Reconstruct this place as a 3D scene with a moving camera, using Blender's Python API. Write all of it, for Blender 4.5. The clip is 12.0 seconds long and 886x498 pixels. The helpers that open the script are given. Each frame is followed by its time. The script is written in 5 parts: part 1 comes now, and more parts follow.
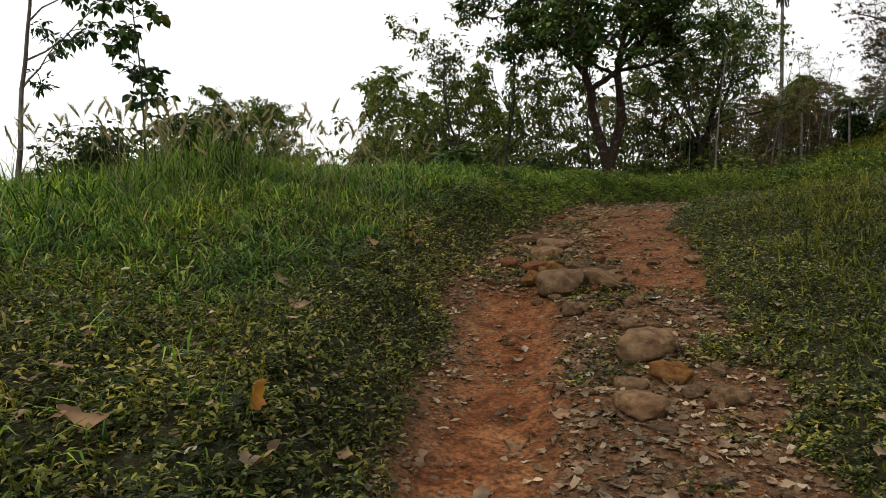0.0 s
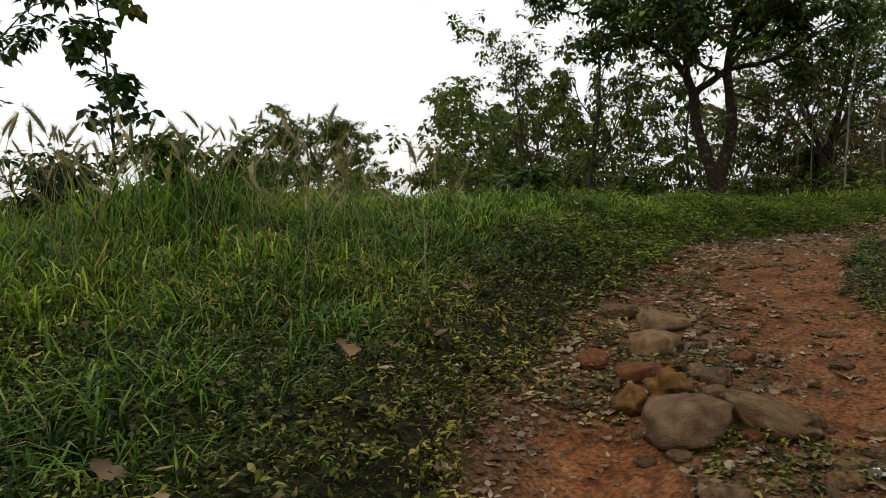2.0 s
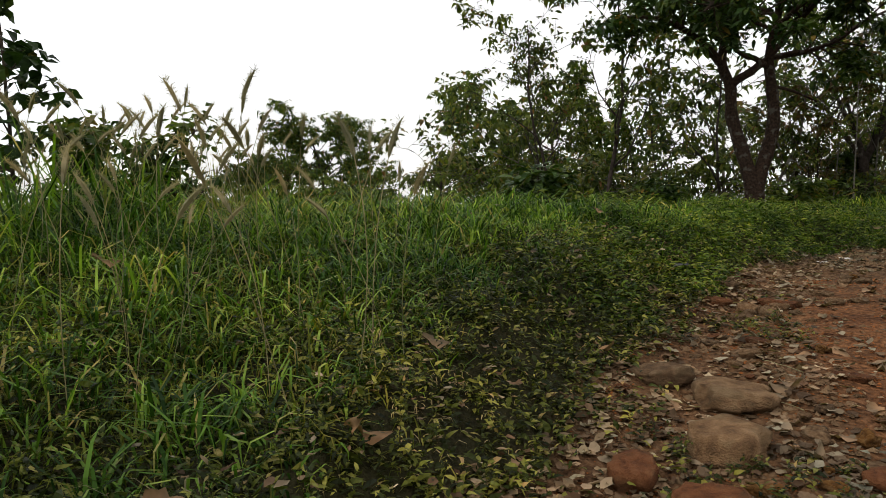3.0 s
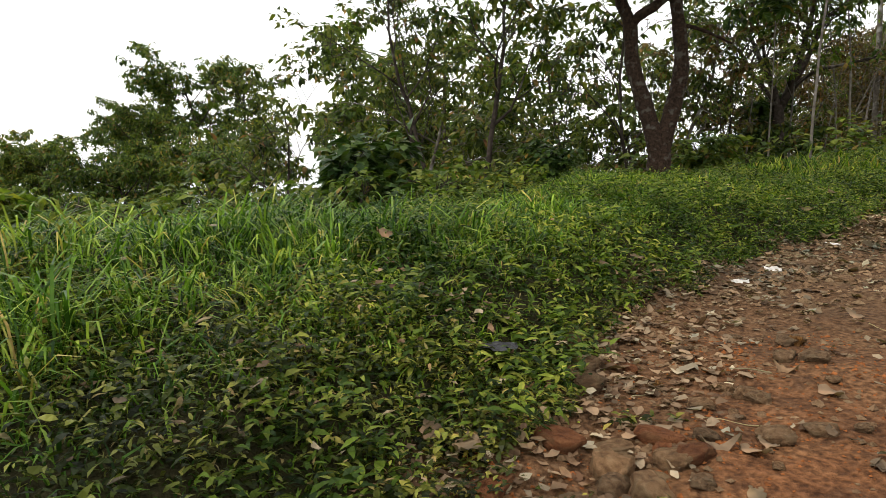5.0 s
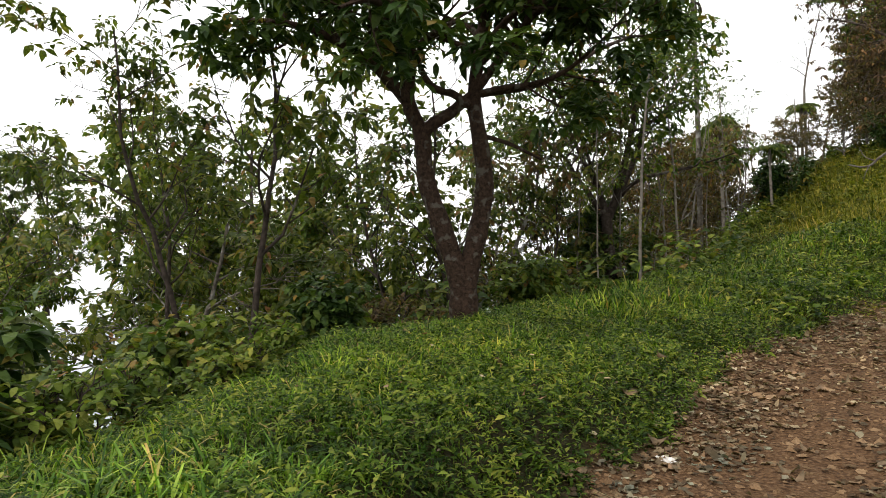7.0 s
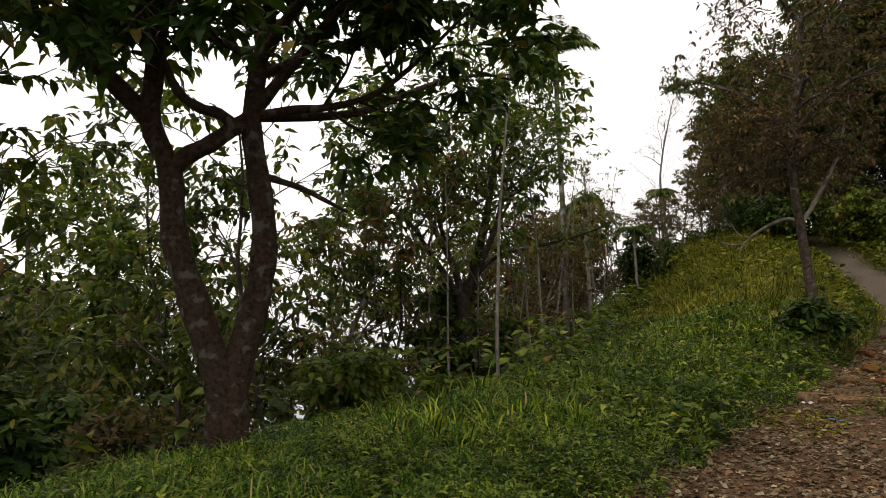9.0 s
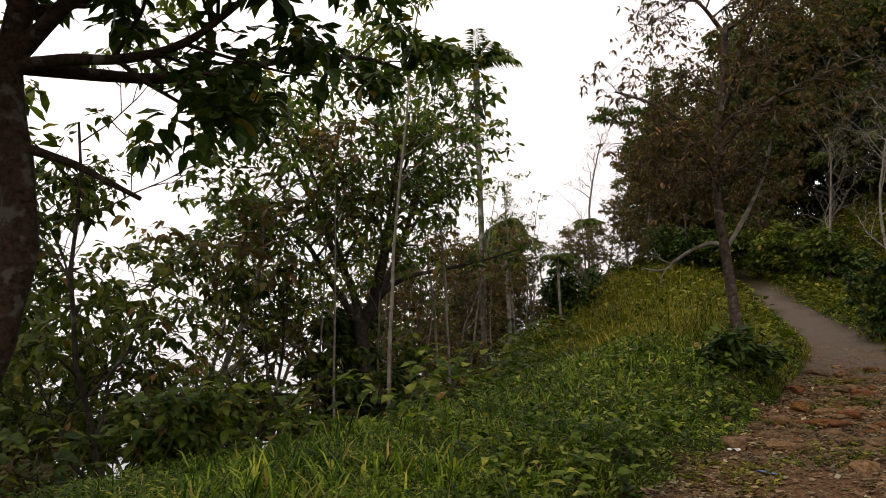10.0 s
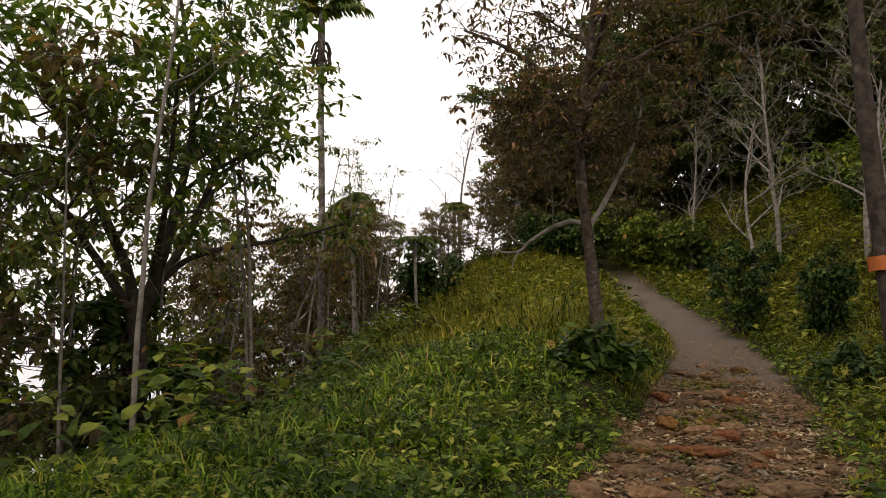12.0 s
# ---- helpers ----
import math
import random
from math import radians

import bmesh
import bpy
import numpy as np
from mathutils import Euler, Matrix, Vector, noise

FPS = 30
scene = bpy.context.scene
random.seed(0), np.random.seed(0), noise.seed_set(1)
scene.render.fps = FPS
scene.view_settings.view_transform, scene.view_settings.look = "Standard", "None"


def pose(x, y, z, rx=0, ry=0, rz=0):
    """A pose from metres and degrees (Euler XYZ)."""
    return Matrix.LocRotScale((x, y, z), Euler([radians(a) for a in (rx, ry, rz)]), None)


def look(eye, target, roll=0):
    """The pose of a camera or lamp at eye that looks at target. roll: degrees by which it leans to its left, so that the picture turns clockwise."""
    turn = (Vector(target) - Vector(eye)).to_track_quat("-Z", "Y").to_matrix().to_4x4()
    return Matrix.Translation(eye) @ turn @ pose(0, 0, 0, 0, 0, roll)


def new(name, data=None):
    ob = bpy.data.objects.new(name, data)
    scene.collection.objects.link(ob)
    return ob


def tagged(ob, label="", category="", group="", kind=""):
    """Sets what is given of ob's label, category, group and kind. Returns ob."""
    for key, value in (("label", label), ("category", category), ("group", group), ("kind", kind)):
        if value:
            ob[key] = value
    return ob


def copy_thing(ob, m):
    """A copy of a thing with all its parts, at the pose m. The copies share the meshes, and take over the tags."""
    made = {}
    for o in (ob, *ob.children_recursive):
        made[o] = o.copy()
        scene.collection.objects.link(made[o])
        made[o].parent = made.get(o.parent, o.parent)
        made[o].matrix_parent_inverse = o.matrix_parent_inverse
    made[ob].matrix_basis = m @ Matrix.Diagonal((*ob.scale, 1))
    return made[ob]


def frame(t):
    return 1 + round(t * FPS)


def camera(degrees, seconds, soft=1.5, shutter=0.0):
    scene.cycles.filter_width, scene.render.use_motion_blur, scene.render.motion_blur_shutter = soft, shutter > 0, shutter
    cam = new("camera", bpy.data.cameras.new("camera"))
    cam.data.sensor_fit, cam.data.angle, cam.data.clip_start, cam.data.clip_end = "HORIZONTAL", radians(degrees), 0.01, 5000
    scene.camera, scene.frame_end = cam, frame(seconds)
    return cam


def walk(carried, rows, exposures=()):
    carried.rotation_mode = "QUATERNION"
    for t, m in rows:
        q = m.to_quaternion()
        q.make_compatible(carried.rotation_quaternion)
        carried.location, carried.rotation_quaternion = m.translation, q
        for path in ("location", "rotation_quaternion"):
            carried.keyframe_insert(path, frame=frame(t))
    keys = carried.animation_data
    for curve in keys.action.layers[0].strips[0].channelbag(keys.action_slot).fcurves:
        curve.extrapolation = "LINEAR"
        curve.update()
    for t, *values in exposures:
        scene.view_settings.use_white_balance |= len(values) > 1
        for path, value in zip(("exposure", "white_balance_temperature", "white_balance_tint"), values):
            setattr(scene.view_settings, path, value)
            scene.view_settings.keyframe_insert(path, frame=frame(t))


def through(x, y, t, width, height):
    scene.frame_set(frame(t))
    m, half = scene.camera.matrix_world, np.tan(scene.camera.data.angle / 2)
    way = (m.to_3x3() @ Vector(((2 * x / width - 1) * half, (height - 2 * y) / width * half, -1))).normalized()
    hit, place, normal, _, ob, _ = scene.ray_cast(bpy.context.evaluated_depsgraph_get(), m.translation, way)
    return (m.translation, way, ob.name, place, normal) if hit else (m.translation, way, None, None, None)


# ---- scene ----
cam = camera(62.5, 12.0, soft=0.7)
PATH = [
    (0, (0.064, 0.133, 1.25), (0.046, 2.121, 1.032), -1.1),
    (0.5, (0.145, 0.814, 1.371), (0.069, 2.805, 1.198), -1.2),
    (1, (0.313, 1.493, 1.297), (0.222, 3.481, 1.097), -1.5),
    (1.5, (0.302, 2.12, 1.368), (0.168, 4.107, 1.186), -0.9),
    (2, (0.289, 2.696, 1.407), (0.043, 4.673, 1.234), -1.9),
    (2.5, (0.37, 3.391, 1.418), (0.109, 5.363, 1.218), -1.5),
    (3, (0.32, 4.319, 1.414), (0.037, 6.291, 1.244), -1.3),
    (3.2, (0.412, 4.604, 1.382), (0.123, 6.577, 1.236), -2.7),
    (4.8, (1.084, 6.728, 1.612), (0.963, 8.703, 1.321), -3.1),
    (5, (1.153, 6.939, 1.673), (1.073, 8.911, 1.349), -2.1),
    (5.5, (1.315, 7.58, 1.847), (1.25, 9.549, 1.505), -2.3),
    (6, (1.632, 8.111, 1.853), (1.636, 10.079, 1.499), -3.1),
    (6.5, (1.958, 8.741, 1.943), (2.079, 10.715, 1.642), -2.1),
    (7, (2.338, 9.246, 2.121), (2.646, 11.219, 2.02), -2.2),
    (7.2, (2.498, 9.494, 2.131), (2.898, 11.453, 2.068), -2.1),
    (8.8, (3.448, 11.385, 2.005), (4.057, 13.289, 2.062), -1.4),
    (9, (3.612, 11.582, 2.04), (4.257, 13.471, 2.15), -1.5),
    (9.5, (4.135, 12.118, 1.979), (4.909, 13.956, 2.134), -1.5),
    (10, (4.675, 12.691, 1.941), (5.484, 14.51, 2.133), -0.8),
    (10.5, (5.206, 13.19, 1.921), (6.039, 14.998, 2.108), -1.3),
    (11, (5.644, 13.666, 1.976), (6.507, 15.464, 2.121), -0.8),
    (11.5, (6.038, 14.025, 1.99), (7.017, 15.764, 2.131), -0.2),
    (12, (6.533, 14.433, 1.98), (7.635, 16.096, 2.133), 0.0),
]
EXPOSURES = [(0.0, -0.62, 6500, 10), (0.7, -0.82, 6500, 10), (1.5, -0.82, 6500, 10), (3.2, -0.6, 6500, 10), (4.8, -0.05, 6500, 10), (5.5, 0.15, 6500, 10), (7.2, 0.05, 6500, 10), (8.8, -0.55, 6750, 12), (10.5, -0.6, 6950, 18), (12.0, -0.4, 6950, 18)]
walk(cam, [(t, look(eye, target, roll)) for t, eye, target, roll in PATH], EXPOSURES)


# ---- world and light ----
world = bpy.data.worlds.new("overcast_sky")
scene.world = world
world.use_nodes = True
wn, wl = world.node_tree.nodes, world.node_tree.links
wn.clear()
w_out = wn.new("ShaderNodeOutputWorld")
w_bg = wn.new("ShaderNodeBackground")
w_sky = wn.new("ShaderNodeTexSky")
w_sky.sky_type, w_sky.sun_disc = "NISHITA", False
w_sky.sun_elevation, w_sky.sun_rotation = radians(52), radians(-70)
w_dim = wn.new("ShaderNodeMix")
w_dim.data_type, w_dim.blend_type = "RGBA", "MULTIPLY"
w_dim.inputs["Factor"].default_value = 1.0
w_dim.inputs["B"].default_value = (0.12, 0.12, 0.12, 1)
w_co = wn.new("ShaderNodeTexCoord")
w_cloud = wn.new("ShaderNodeTexNoise")
w_cloud.inputs["Scale"].default_value, w_cloud.inputs["Detail"].default_value = 1.6, 5.0
w_ramp = wn.new("ShaderNodeValToRGB")
w_ramp.color_ramp.elements[0].position, w_ramp.color_ramp.elements[0].color = 0.30, (0.72, 0.72, 0.72, 1)
w_ramp.color_ramp.elements[1].position, w_ramp.color_ramp.elements[1].color = 0.62, (0.97, 0.97, 0.97, 1)
w_mix = wn.new("ShaderNodeMix")
w_mix.data_type = "RGBA"
w_mix.inputs["B"].default_value = (1.12, 1.10, 1.09, 1)
w_bg.inputs["Strength"].default_value = 1.7
wl.new(w_sky.outputs["Color"], w_dim.inputs["A"])
wl.new(w_co.outputs["Generated"], w_cloud.inputs["Vector"])
wl.new(w_cloud.outputs["Fac"], w_ramp.inputs["Fac"])
wl.new(w_ramp.outputs["Color"], w_mix.inputs["Factor"])
wl.new(w_dim.outputs["Result"], w_mix.inputs["A"])
wl.new(w_mix.outputs["Result"], w_bg.inputs["Color"])
wl.new(w_bg.outputs["Background"], w_out.inputs["Surface"])

sun = new("sun", bpy.data.lights.new("sun", "SUN"))
sun.data.energy, sun.data.angle, sun.data.color = 1.5, radians(14), (1.0, 0.95, 0.86)
sun.matrix_world = look((-12, 3, 16), (0, 9, 0))

# ---- materials ----


def principled(name, rough=0.8):
    m = bpy.data.materials.new(name)
    m.use_nodes = True
    b = m.node_tree.nodes["Principled BSDF"]
    b.inputs["Roughness"].default_value = rough
    b.inputs["Specular IOR Level"].default_value = 0.12 if rough > 0.57 else 0.28
    return m, m.node_tree.nodes, m.node_tree.links, b


def ramp(nodes, stops):
    r = nodes.new("ShaderNodeValToRGB")
    e = r.color_ramp.elements
    while len(e) < len(stops):
        e.new(0.5)
    for k, (at, c) in zip(e, stops):
        k.position, k.color = at, (*c, 1)
    return r


def grain(nodes, links, scale, detail=4.0, coord="Object", warp=0.0):
    c = nodes.new("ShaderNodeTexCoord")
    t = nodes.new("ShaderNodeTexNoise")
    t.inputs["Scale"].default_value, t.inputs["Detail"].default_value = scale, detail
    t.inputs["Distortion"].default_value = warp
    links.new(c.outputs[coord], t.inputs["Vector"])
    return t


def blend(nodes, links, fac, a, b, mode="MIX"):
    m = nodes.new("ShaderNodeMix")
    m.data_type, m.blend_type = "RGBA", mode
    for key, v in (("Factor", fac), ("A", a), ("B", b)):
        if isinstance(v, (int, float)):
            m.inputs[key].default_value = v
        elif isinstance(v, tuple):
            m.inputs[key].default_value = (*v, 1)
        else:
            links.new(v, m.inputs[key])
    return m.outputs["Result"]


def relief(nodes, links, b, height, strength, distance):
    k = nodes.new("ShaderNodeBump")
    k.inputs["Strength"].default_value, k.inputs["Distance"].default_value = strength, distance
    links.new(height, k.inputs["Height"])
    links.new(k.outputs["Normal"], b.inputs["Normal"])


def leaf_material(name, stops, rough=0.5, through=0.3, per_object=0.35):
    """Leaves: colours vary from leaf to leaf and from plant to plant, and light shines through them."""
    m, n, l, b = principled(name, rough)
    b.inputs["Specular IOR Level"].default_value = 0.1
    geo = n.new("ShaderNodeNewGeometry")
    r = ramp(n, stops)
    l.new(geo.outputs["Random Per Island"], r.inputs["Fac"])
    big = grain(n, l, 0.9, 3.0)
    col = blend(n, l, 1.0, r.outputs["Color"], ramp_out(n, l, big.outputs["Fac"], [(0.3, (0.5, 0.6, 0.58)), (0.7, (1.42, 1.3, 1.08))]), "MULTIPLY")
    tuft = grain(n, l, 6.5, 3.0)
    col = blend(n, l, 1.0, col, ramp_out(n, l, tuft.outputs["Fac"], [(0.33, (0.55, 0.6, 0.6)), (0.67, (1.38, 1.32, 1.2))]), "MULTIPLY")
    info = n.new("ShaderNodeObjectInfo")
    col = blend(n, l, per_object, col, blend(n, l, 1.0, col, ramp_out(n, l, info.outputs["Random"], [(0, (0.6, 0.7, 0.6)), (0.5, (1.0, 1.0, 1.0)), (1, (1.5, 1.2, 0.9))]), "MULTIPLY"))
    l.new(col, b.inputs["Base Color"])
    t = n.new("ShaderNodeBsdfTranslucent")
    l.new(blend(n, l, 1.0, col, (1.3, 1.5, 0.6), "MULTIPLY"), t.inputs["Color"])
    mix = n.new("ShaderNodeMixShader")
    mix.inputs["Fac"].default_value = through
    l.new(b.outputs["BSDF"], mix.inputs[1])
    l.new(t.outputs["BSDF"], mix.inputs[2])
    l.new(mix.outputs["Shader"], n["Material Output"].inputs["Surface"])
    return m


def ramp_out(n, l, fac, stops):
    r = ramp(n, stops)
    l.new(fac, r.inputs["Fac"])
    return r.outputs["Color"]


def bark_material(name, dark, light, patch, scale=9.0, patchiness=0.6):
    m, n, l, b = principled(name, 0.9)
    g = grain(n, l, scale, 8.0, warp=0.6)
    spots = grain(n, l, scale * 0.35, 3.0)
    col = ramp_out(n, l, g.outputs["Fac"], [(0.32, dark), (0.68, light)])
    fac = ramp_out(n, l, spots.outputs["Fac"], [(patchiness - 0.04, (0, 0, 0)), (patchiness + 0.05, (1, 1, 1))])
    col = blend(n, l, fac, col, patch)
    l.new(col, b.inputs["Base Color"])
    relief(n, l, b, g.outputs["Fac"], 0.8, 0.02)
    return m


def soil_material():
    m, n, l, b = principled("soil_and_turf", 0.95)
    fine = grain(n, l, 38.0, 6.0)
    mid = grain(n, l, 3.2, 6.0, warp=0.4)
    wide = grain(n, l, 0.8, 4.0)
    red = ramp_out(n, l, mid.outputs["Fac"], [(0.30, (0.08, 0.026, 0.009)), (0.48, (0.175, 0.066, 0.023)), (0.72, (0.26, 0.12, 0.048))])
    red = blend(n, l, 0.8, red, ramp_out(n, l, fine.outputs["Fac"], [(0.32, (0.3, 0.3, 0.3)), (0.68, (1.7, 1.65, 1.6))]), "MULTIPLY")
    damp = grain(n, l, 7.0, 8.0, warp=1.0)
    red = blend(n, l, ramp_out(n, l, damp.outputs["Fac"], [(0.52, (0, 0, 0)), (0.62, (0.6, 0.6, 0.6))]), red, (0.05, 0.017, 0.007))
    litter = ramp_out(n, l, fine.outputs["Fac"], [(0.3, (0.03, 0.016, 0.008)), (0.52, (0.10, 0.058, 0.028)), (0.75, (0.175, 0.115, 0.065))])
    far = n.new("ShaderNodeAttribute")
    far.attribute_name = "litter"
    ground = blend(n, l, far.outputs["Fac"], red, litter)
    grey = n.new("ShaderNodeAttribute")
    grey.attribute_name = "gravel"
    ground = blend(n, l, grey.outputs["Fac"], ground, ramp_out(n, l, fine.outputs["Fac"], [(0.3, (0.075, 0.058, 0.042)), (0.7, (0.165, 0.13, 0.098))]))
    # brown turf, its colour darkened to stand in for shade between blades and leaves
    shaded_turf = ramp_out(n, l, fine.outputs["Fac"], [(0.3, (0.010, 0.009, 0.004)), (0.55, (0.026, 0.024, 0.009)), (0.75, (0.052, 0.040, 0.019))])
    shaded_turf = blend(n, l, ramp_out(n, l, wide.outputs["Fac"], [(0.4, (0, 0, 0)), (0.65, (0.5, 0.5, 0.5))]), shaded_turf, (0.036, 0.033, 0.012))
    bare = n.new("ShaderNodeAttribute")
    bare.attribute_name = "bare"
    l.new(blend(n, l, bare.outputs["Fac"], shaded_turf, ground), b.inputs["Base Color"])
    relief(n, l, b, blend(n, l, 0.5, fine.outputs["Fac"], damp.outputs["Fac"]), 1.0, 0.07)
    return m


def stone_material(name, stops, moss=0.0):
    m, n, l, b = principled(name, 0.85)
    g = grain(n, l, 5.0, 9.0, warp=0.5)
    f = grain(n, l, 60.0, 4.0)
    info = n.new("ShaderNodeObjectInfo")
    col = ramp_out(n, l, g.outputs["Fac"], stops)
    col = blend(n, l, 1.0, col, ramp_out(n, l, info.outputs["Random"], [(0, (0.65, 0.62, 0.6)), (0.5, (1, 0.95, 0.9)), (1, (1.25, 1.1, 0.95))]), "MULTIPLY")
    col = blend(n, l, 0.3, col, ramp_out(n, l, f.outputs["Fac"], [(0.35, (0.6, 0.6, 0.6)), (0.65, (1.3, 1.3, 1.3))]), "MULTIPLY")
    if moss:
        s = grain(n, l, 3.0, 4.0)
        col = blend(n, l, ramp_out(n, l, s.outputs["Fac"], [(0.5, (0, 0, 0)), (0.6, (moss, moss, moss))]), col, (0.10, 0.075, 0.04))
    l.new(col, b.inputs["Base Color"])
    relief(n, l, b, blend(n, l, 0.3, g.outputs["Fac"], f.outputs["Fac"]), 1.0, 0.08)
    return m


def plain_material(name, color, rough=0.8, vary=0.25, scale=14.0):
    m, n, l, b = principled(name, rough)
    g = grain(n, l, scale, 5.0)
    lo, hi = tuple(c * (1 - vary) for c in color), tuple(c * (1 + vary) for c in color)
    l.new(ramp_out(n, l, g.outputs["Fac"], [(0.35, lo), (0.65, hi)]), b.inputs["Base Color"])
    return m


SOIL = soil_material()
GRASS = leaf_material("grass_blades", [(0.0, (0.012, 0.034, 0.004)), (0.33, (0.04, 0.095, 0.009)), (0.62, (0.135, 0.24, 0.024)), (0.9, (0.27, 0.33, 0.055)), (1.0, (0.34, 0.24, 0.11))], 0.45, 0.3)
HERB = leaf_material("creeping_herb", [(0.0, (0.008, 0.011, 0.003)), (0.42, (0.03, 0.041, 0.008)), (0.7, (0.095, 0.11, 0.02)), (0.95, (0.25, 0.24, 0.06)), (1.0, (0.30, 0.20, 0.11))], 0.4, 0.2)
GRASS_LUSH = leaf_material("lush_grass_blades", [(0.0, (0.012, 0.034, 0.006)), (0.36, (0.042, 0.10, 0.014)), (0.66, (0.125, 0.235, 0.034)), (0.93, (0.26, 0.35, 0.075)), (1.0, (0.36, 0.26, 0.12))], 0.4, 0.3)
OLIVE = leaf_material("yellowish_grass", [(0.0, (0.03, 0.042, 0.007)), (0.4, (0.09, 0.11, 0.016)), (0.75, (0.19, 0.19, 0.03)), (1.0, (0.27, 0.225, 0.07))], 0.6, 0.35)
WEED = leaf_material("verge_weeds", [(0.0, (0.014, 0.030, 0.006)), (0.4, (0.052, 0.092, 0.013)), (0.72, (0.135, 0.19, 0.026)), (1.0, (0.29, 0.29, 0.065))], 0.42, 0.32)
SPIKE = leaf_material("dry_grass_heads", [(0.0, (0.24, 0.205, 0.14)), (1.0, (0.38, 0.335, 0.25))], 0.8, 0.3)
LEAF_DARK = leaf_material("dark_glossy_leaves", [(0.0, (0.018, 0.038, 0.012)), (0.6, (0.04, 0.075, 0.02)), (0.95, (0.075, 0.11, 0.025)), (1.0, (0.18, 0.12, 0.03))], 0.42, 0.22)
LEAF_MID = leaf_material("green_leaves", [(0.0, (0.035, 0.06, 0.016)), (0.5, (0.085, 0.13, 0.028)), (0.9, (0.16, 0.19, 0.04)), (1.0, (0.22, 0.12, 0.05))], 0.45, 0.36)
LEAF_WOOD = leaf_material("hazy_forest_leaves", [(0.0, (0.035, 0.05, 0.02)), (0.5, (0.085, 0.105, 0.04)), (0.85, (0.14, 0.15, 0.06)), (1.0, (0.17, 0.12, 0.06))], 0.5, 0.3)
LEAF_RUST = leaf_material("reddish_leaves", [(0.0, (0.055, 0.04, 0.024)), (0.4, (0.12, 0.08, 0.045)), (0.7, (0.09, 0.11, 0.03)), (1.0, (0.22, 0.12, 0.07))], 0.5, 0.34)
LEAF_BROWN = leaf_material("brown_purplish_leaves", [(0.0, (0.045, 0.030, 0.024)), (0.5, (0.10, 0.062, 0.045)), (0.8, (0.075, 0.075, 0.03)), (1.0, (0.22, 0.12, 0.075))], 0.5, 0.34)
LEAF_WARM = leaf_material("yellowing_leaves", [(0.0, (0.035, 0.05, 0.014)), (0.5, (0.085, 0.115, 0.026)), (0.92, (0.16, 0.16, 0.04)), (1.0, (0.22, 0.11, 0.06))], 0.45, 0.36)
LEAF_LIGHT = leaf_material("yellow_green_leaves", [(0.0, (0.06, 0.10, 0.02)), (0.6, (0.13, 0.18, 0.035)), (1.0, (0.25, 0.24, 0.06))], 0.5, 0.35)
DRY = leaf_material("dry_fallen_leaves", [(0.0, (0.09, 0.052, 0.036)), (0.5, (0.19, 0.125, 0.09)), (0.85, (0.29, 0.215, 0.165)), (1.0, (0.42, 0.36, 0.30))], 0.8, 0.12, 0.5)
DRY_ORANGE = leaf_material("orange_dead_leaf", [(0.0, (0.30, 0.12, 0.025)), (1.0, (0.40, 0.18, 0.04))], 0.7, 0.25, 0.1)
BARK_TWIN = bark_material("rough_brown_bark", (0.016, 0.010, 0.007), (0.055, 0.034, 0.022), (0.085, 0.075, 0.06), 26.0, 0.62)
BARK_GREY = bark_material("grey_bark", (0.06, 0.05, 0.04), (0.17, 0.15, 0.12), (0.28, 0.27, 0.24), 10.0, 0.58)
BARK_PALE = bark_material("pale_bark", (0.10, 0.085, 0.07), (0.24, 0.215, 0.18), (0.12, 0.10, 0.08), 8.0, 0.66)
BARK_BROWN = bark_material("brown_grey_bark", (0.028, 0.02, 0.015), (0.095, 0.072, 0.053), (0.17, 0.155, 0.13), 14.0, 0.62)
BARK_DARK = bark_material("dark_bark", (0.022, 0.017, 0.013), (0.065, 0.05, 0.04), (0.12, 0.11, 0.09), 9.0, 0.64)
STONE = stone_material("brown_stone", [(0.25, (0.08, 0.047, 0.024)), (0.5, (0.23, 0.145, 0.078)), (0.75, (0.37, 0.26, 0.15))], 0.4)
STONE_RED = stone_material("red_stained_stone", [(0.25, (0.09, 0.035, 0.016)), (0.5, (0.20, 0.08, 0.033)), (0.78, (0.29, 0.145, 0.065))], 0.3)
STONE_OCHRE = stone_material("ochre_stone", [(0.25, (0.07, 0.032, 0.01)), (0.5, (0.22, 0.11, 0.03)), (0.78, (0.31, 0.19, 0.075))], 0.3)
SOIL_CRUMB = plain_material("red_earth_crumbs", (0.19, 0.066, 0.02), 0.95, 0.45, 30.0)
PAPER = plain_material("white_paper", (0.5, 0.47, 0.42), 0.7, 0.3)
BLUE = plain_material("blue_plastic", (0.10, 0.16, 0.30), 0.4, 0.3)
BLACK = plain_material("black_plastic", (0.012, 0.012, 0.013), 0.45, 0.4)
ORANGE = plain_material("orange_paint", (0.34, 0.10, 0.025), 0.6, 0.15)
WATER, _n, _l, _b = principled("lake_water", 0.12)
_b.inputs["Base Color"].default_value = (0.16, 0.19, 0.20, 1)
_b.inputs["Specular IOR Level"].default_value = 0.6
_g = grain(_n, _l, 0.6, 3.0)
relief(_n, _l, _b, _g.outputs["Fac"], 0.08, 0.2)

# ---- mesh helpers ----


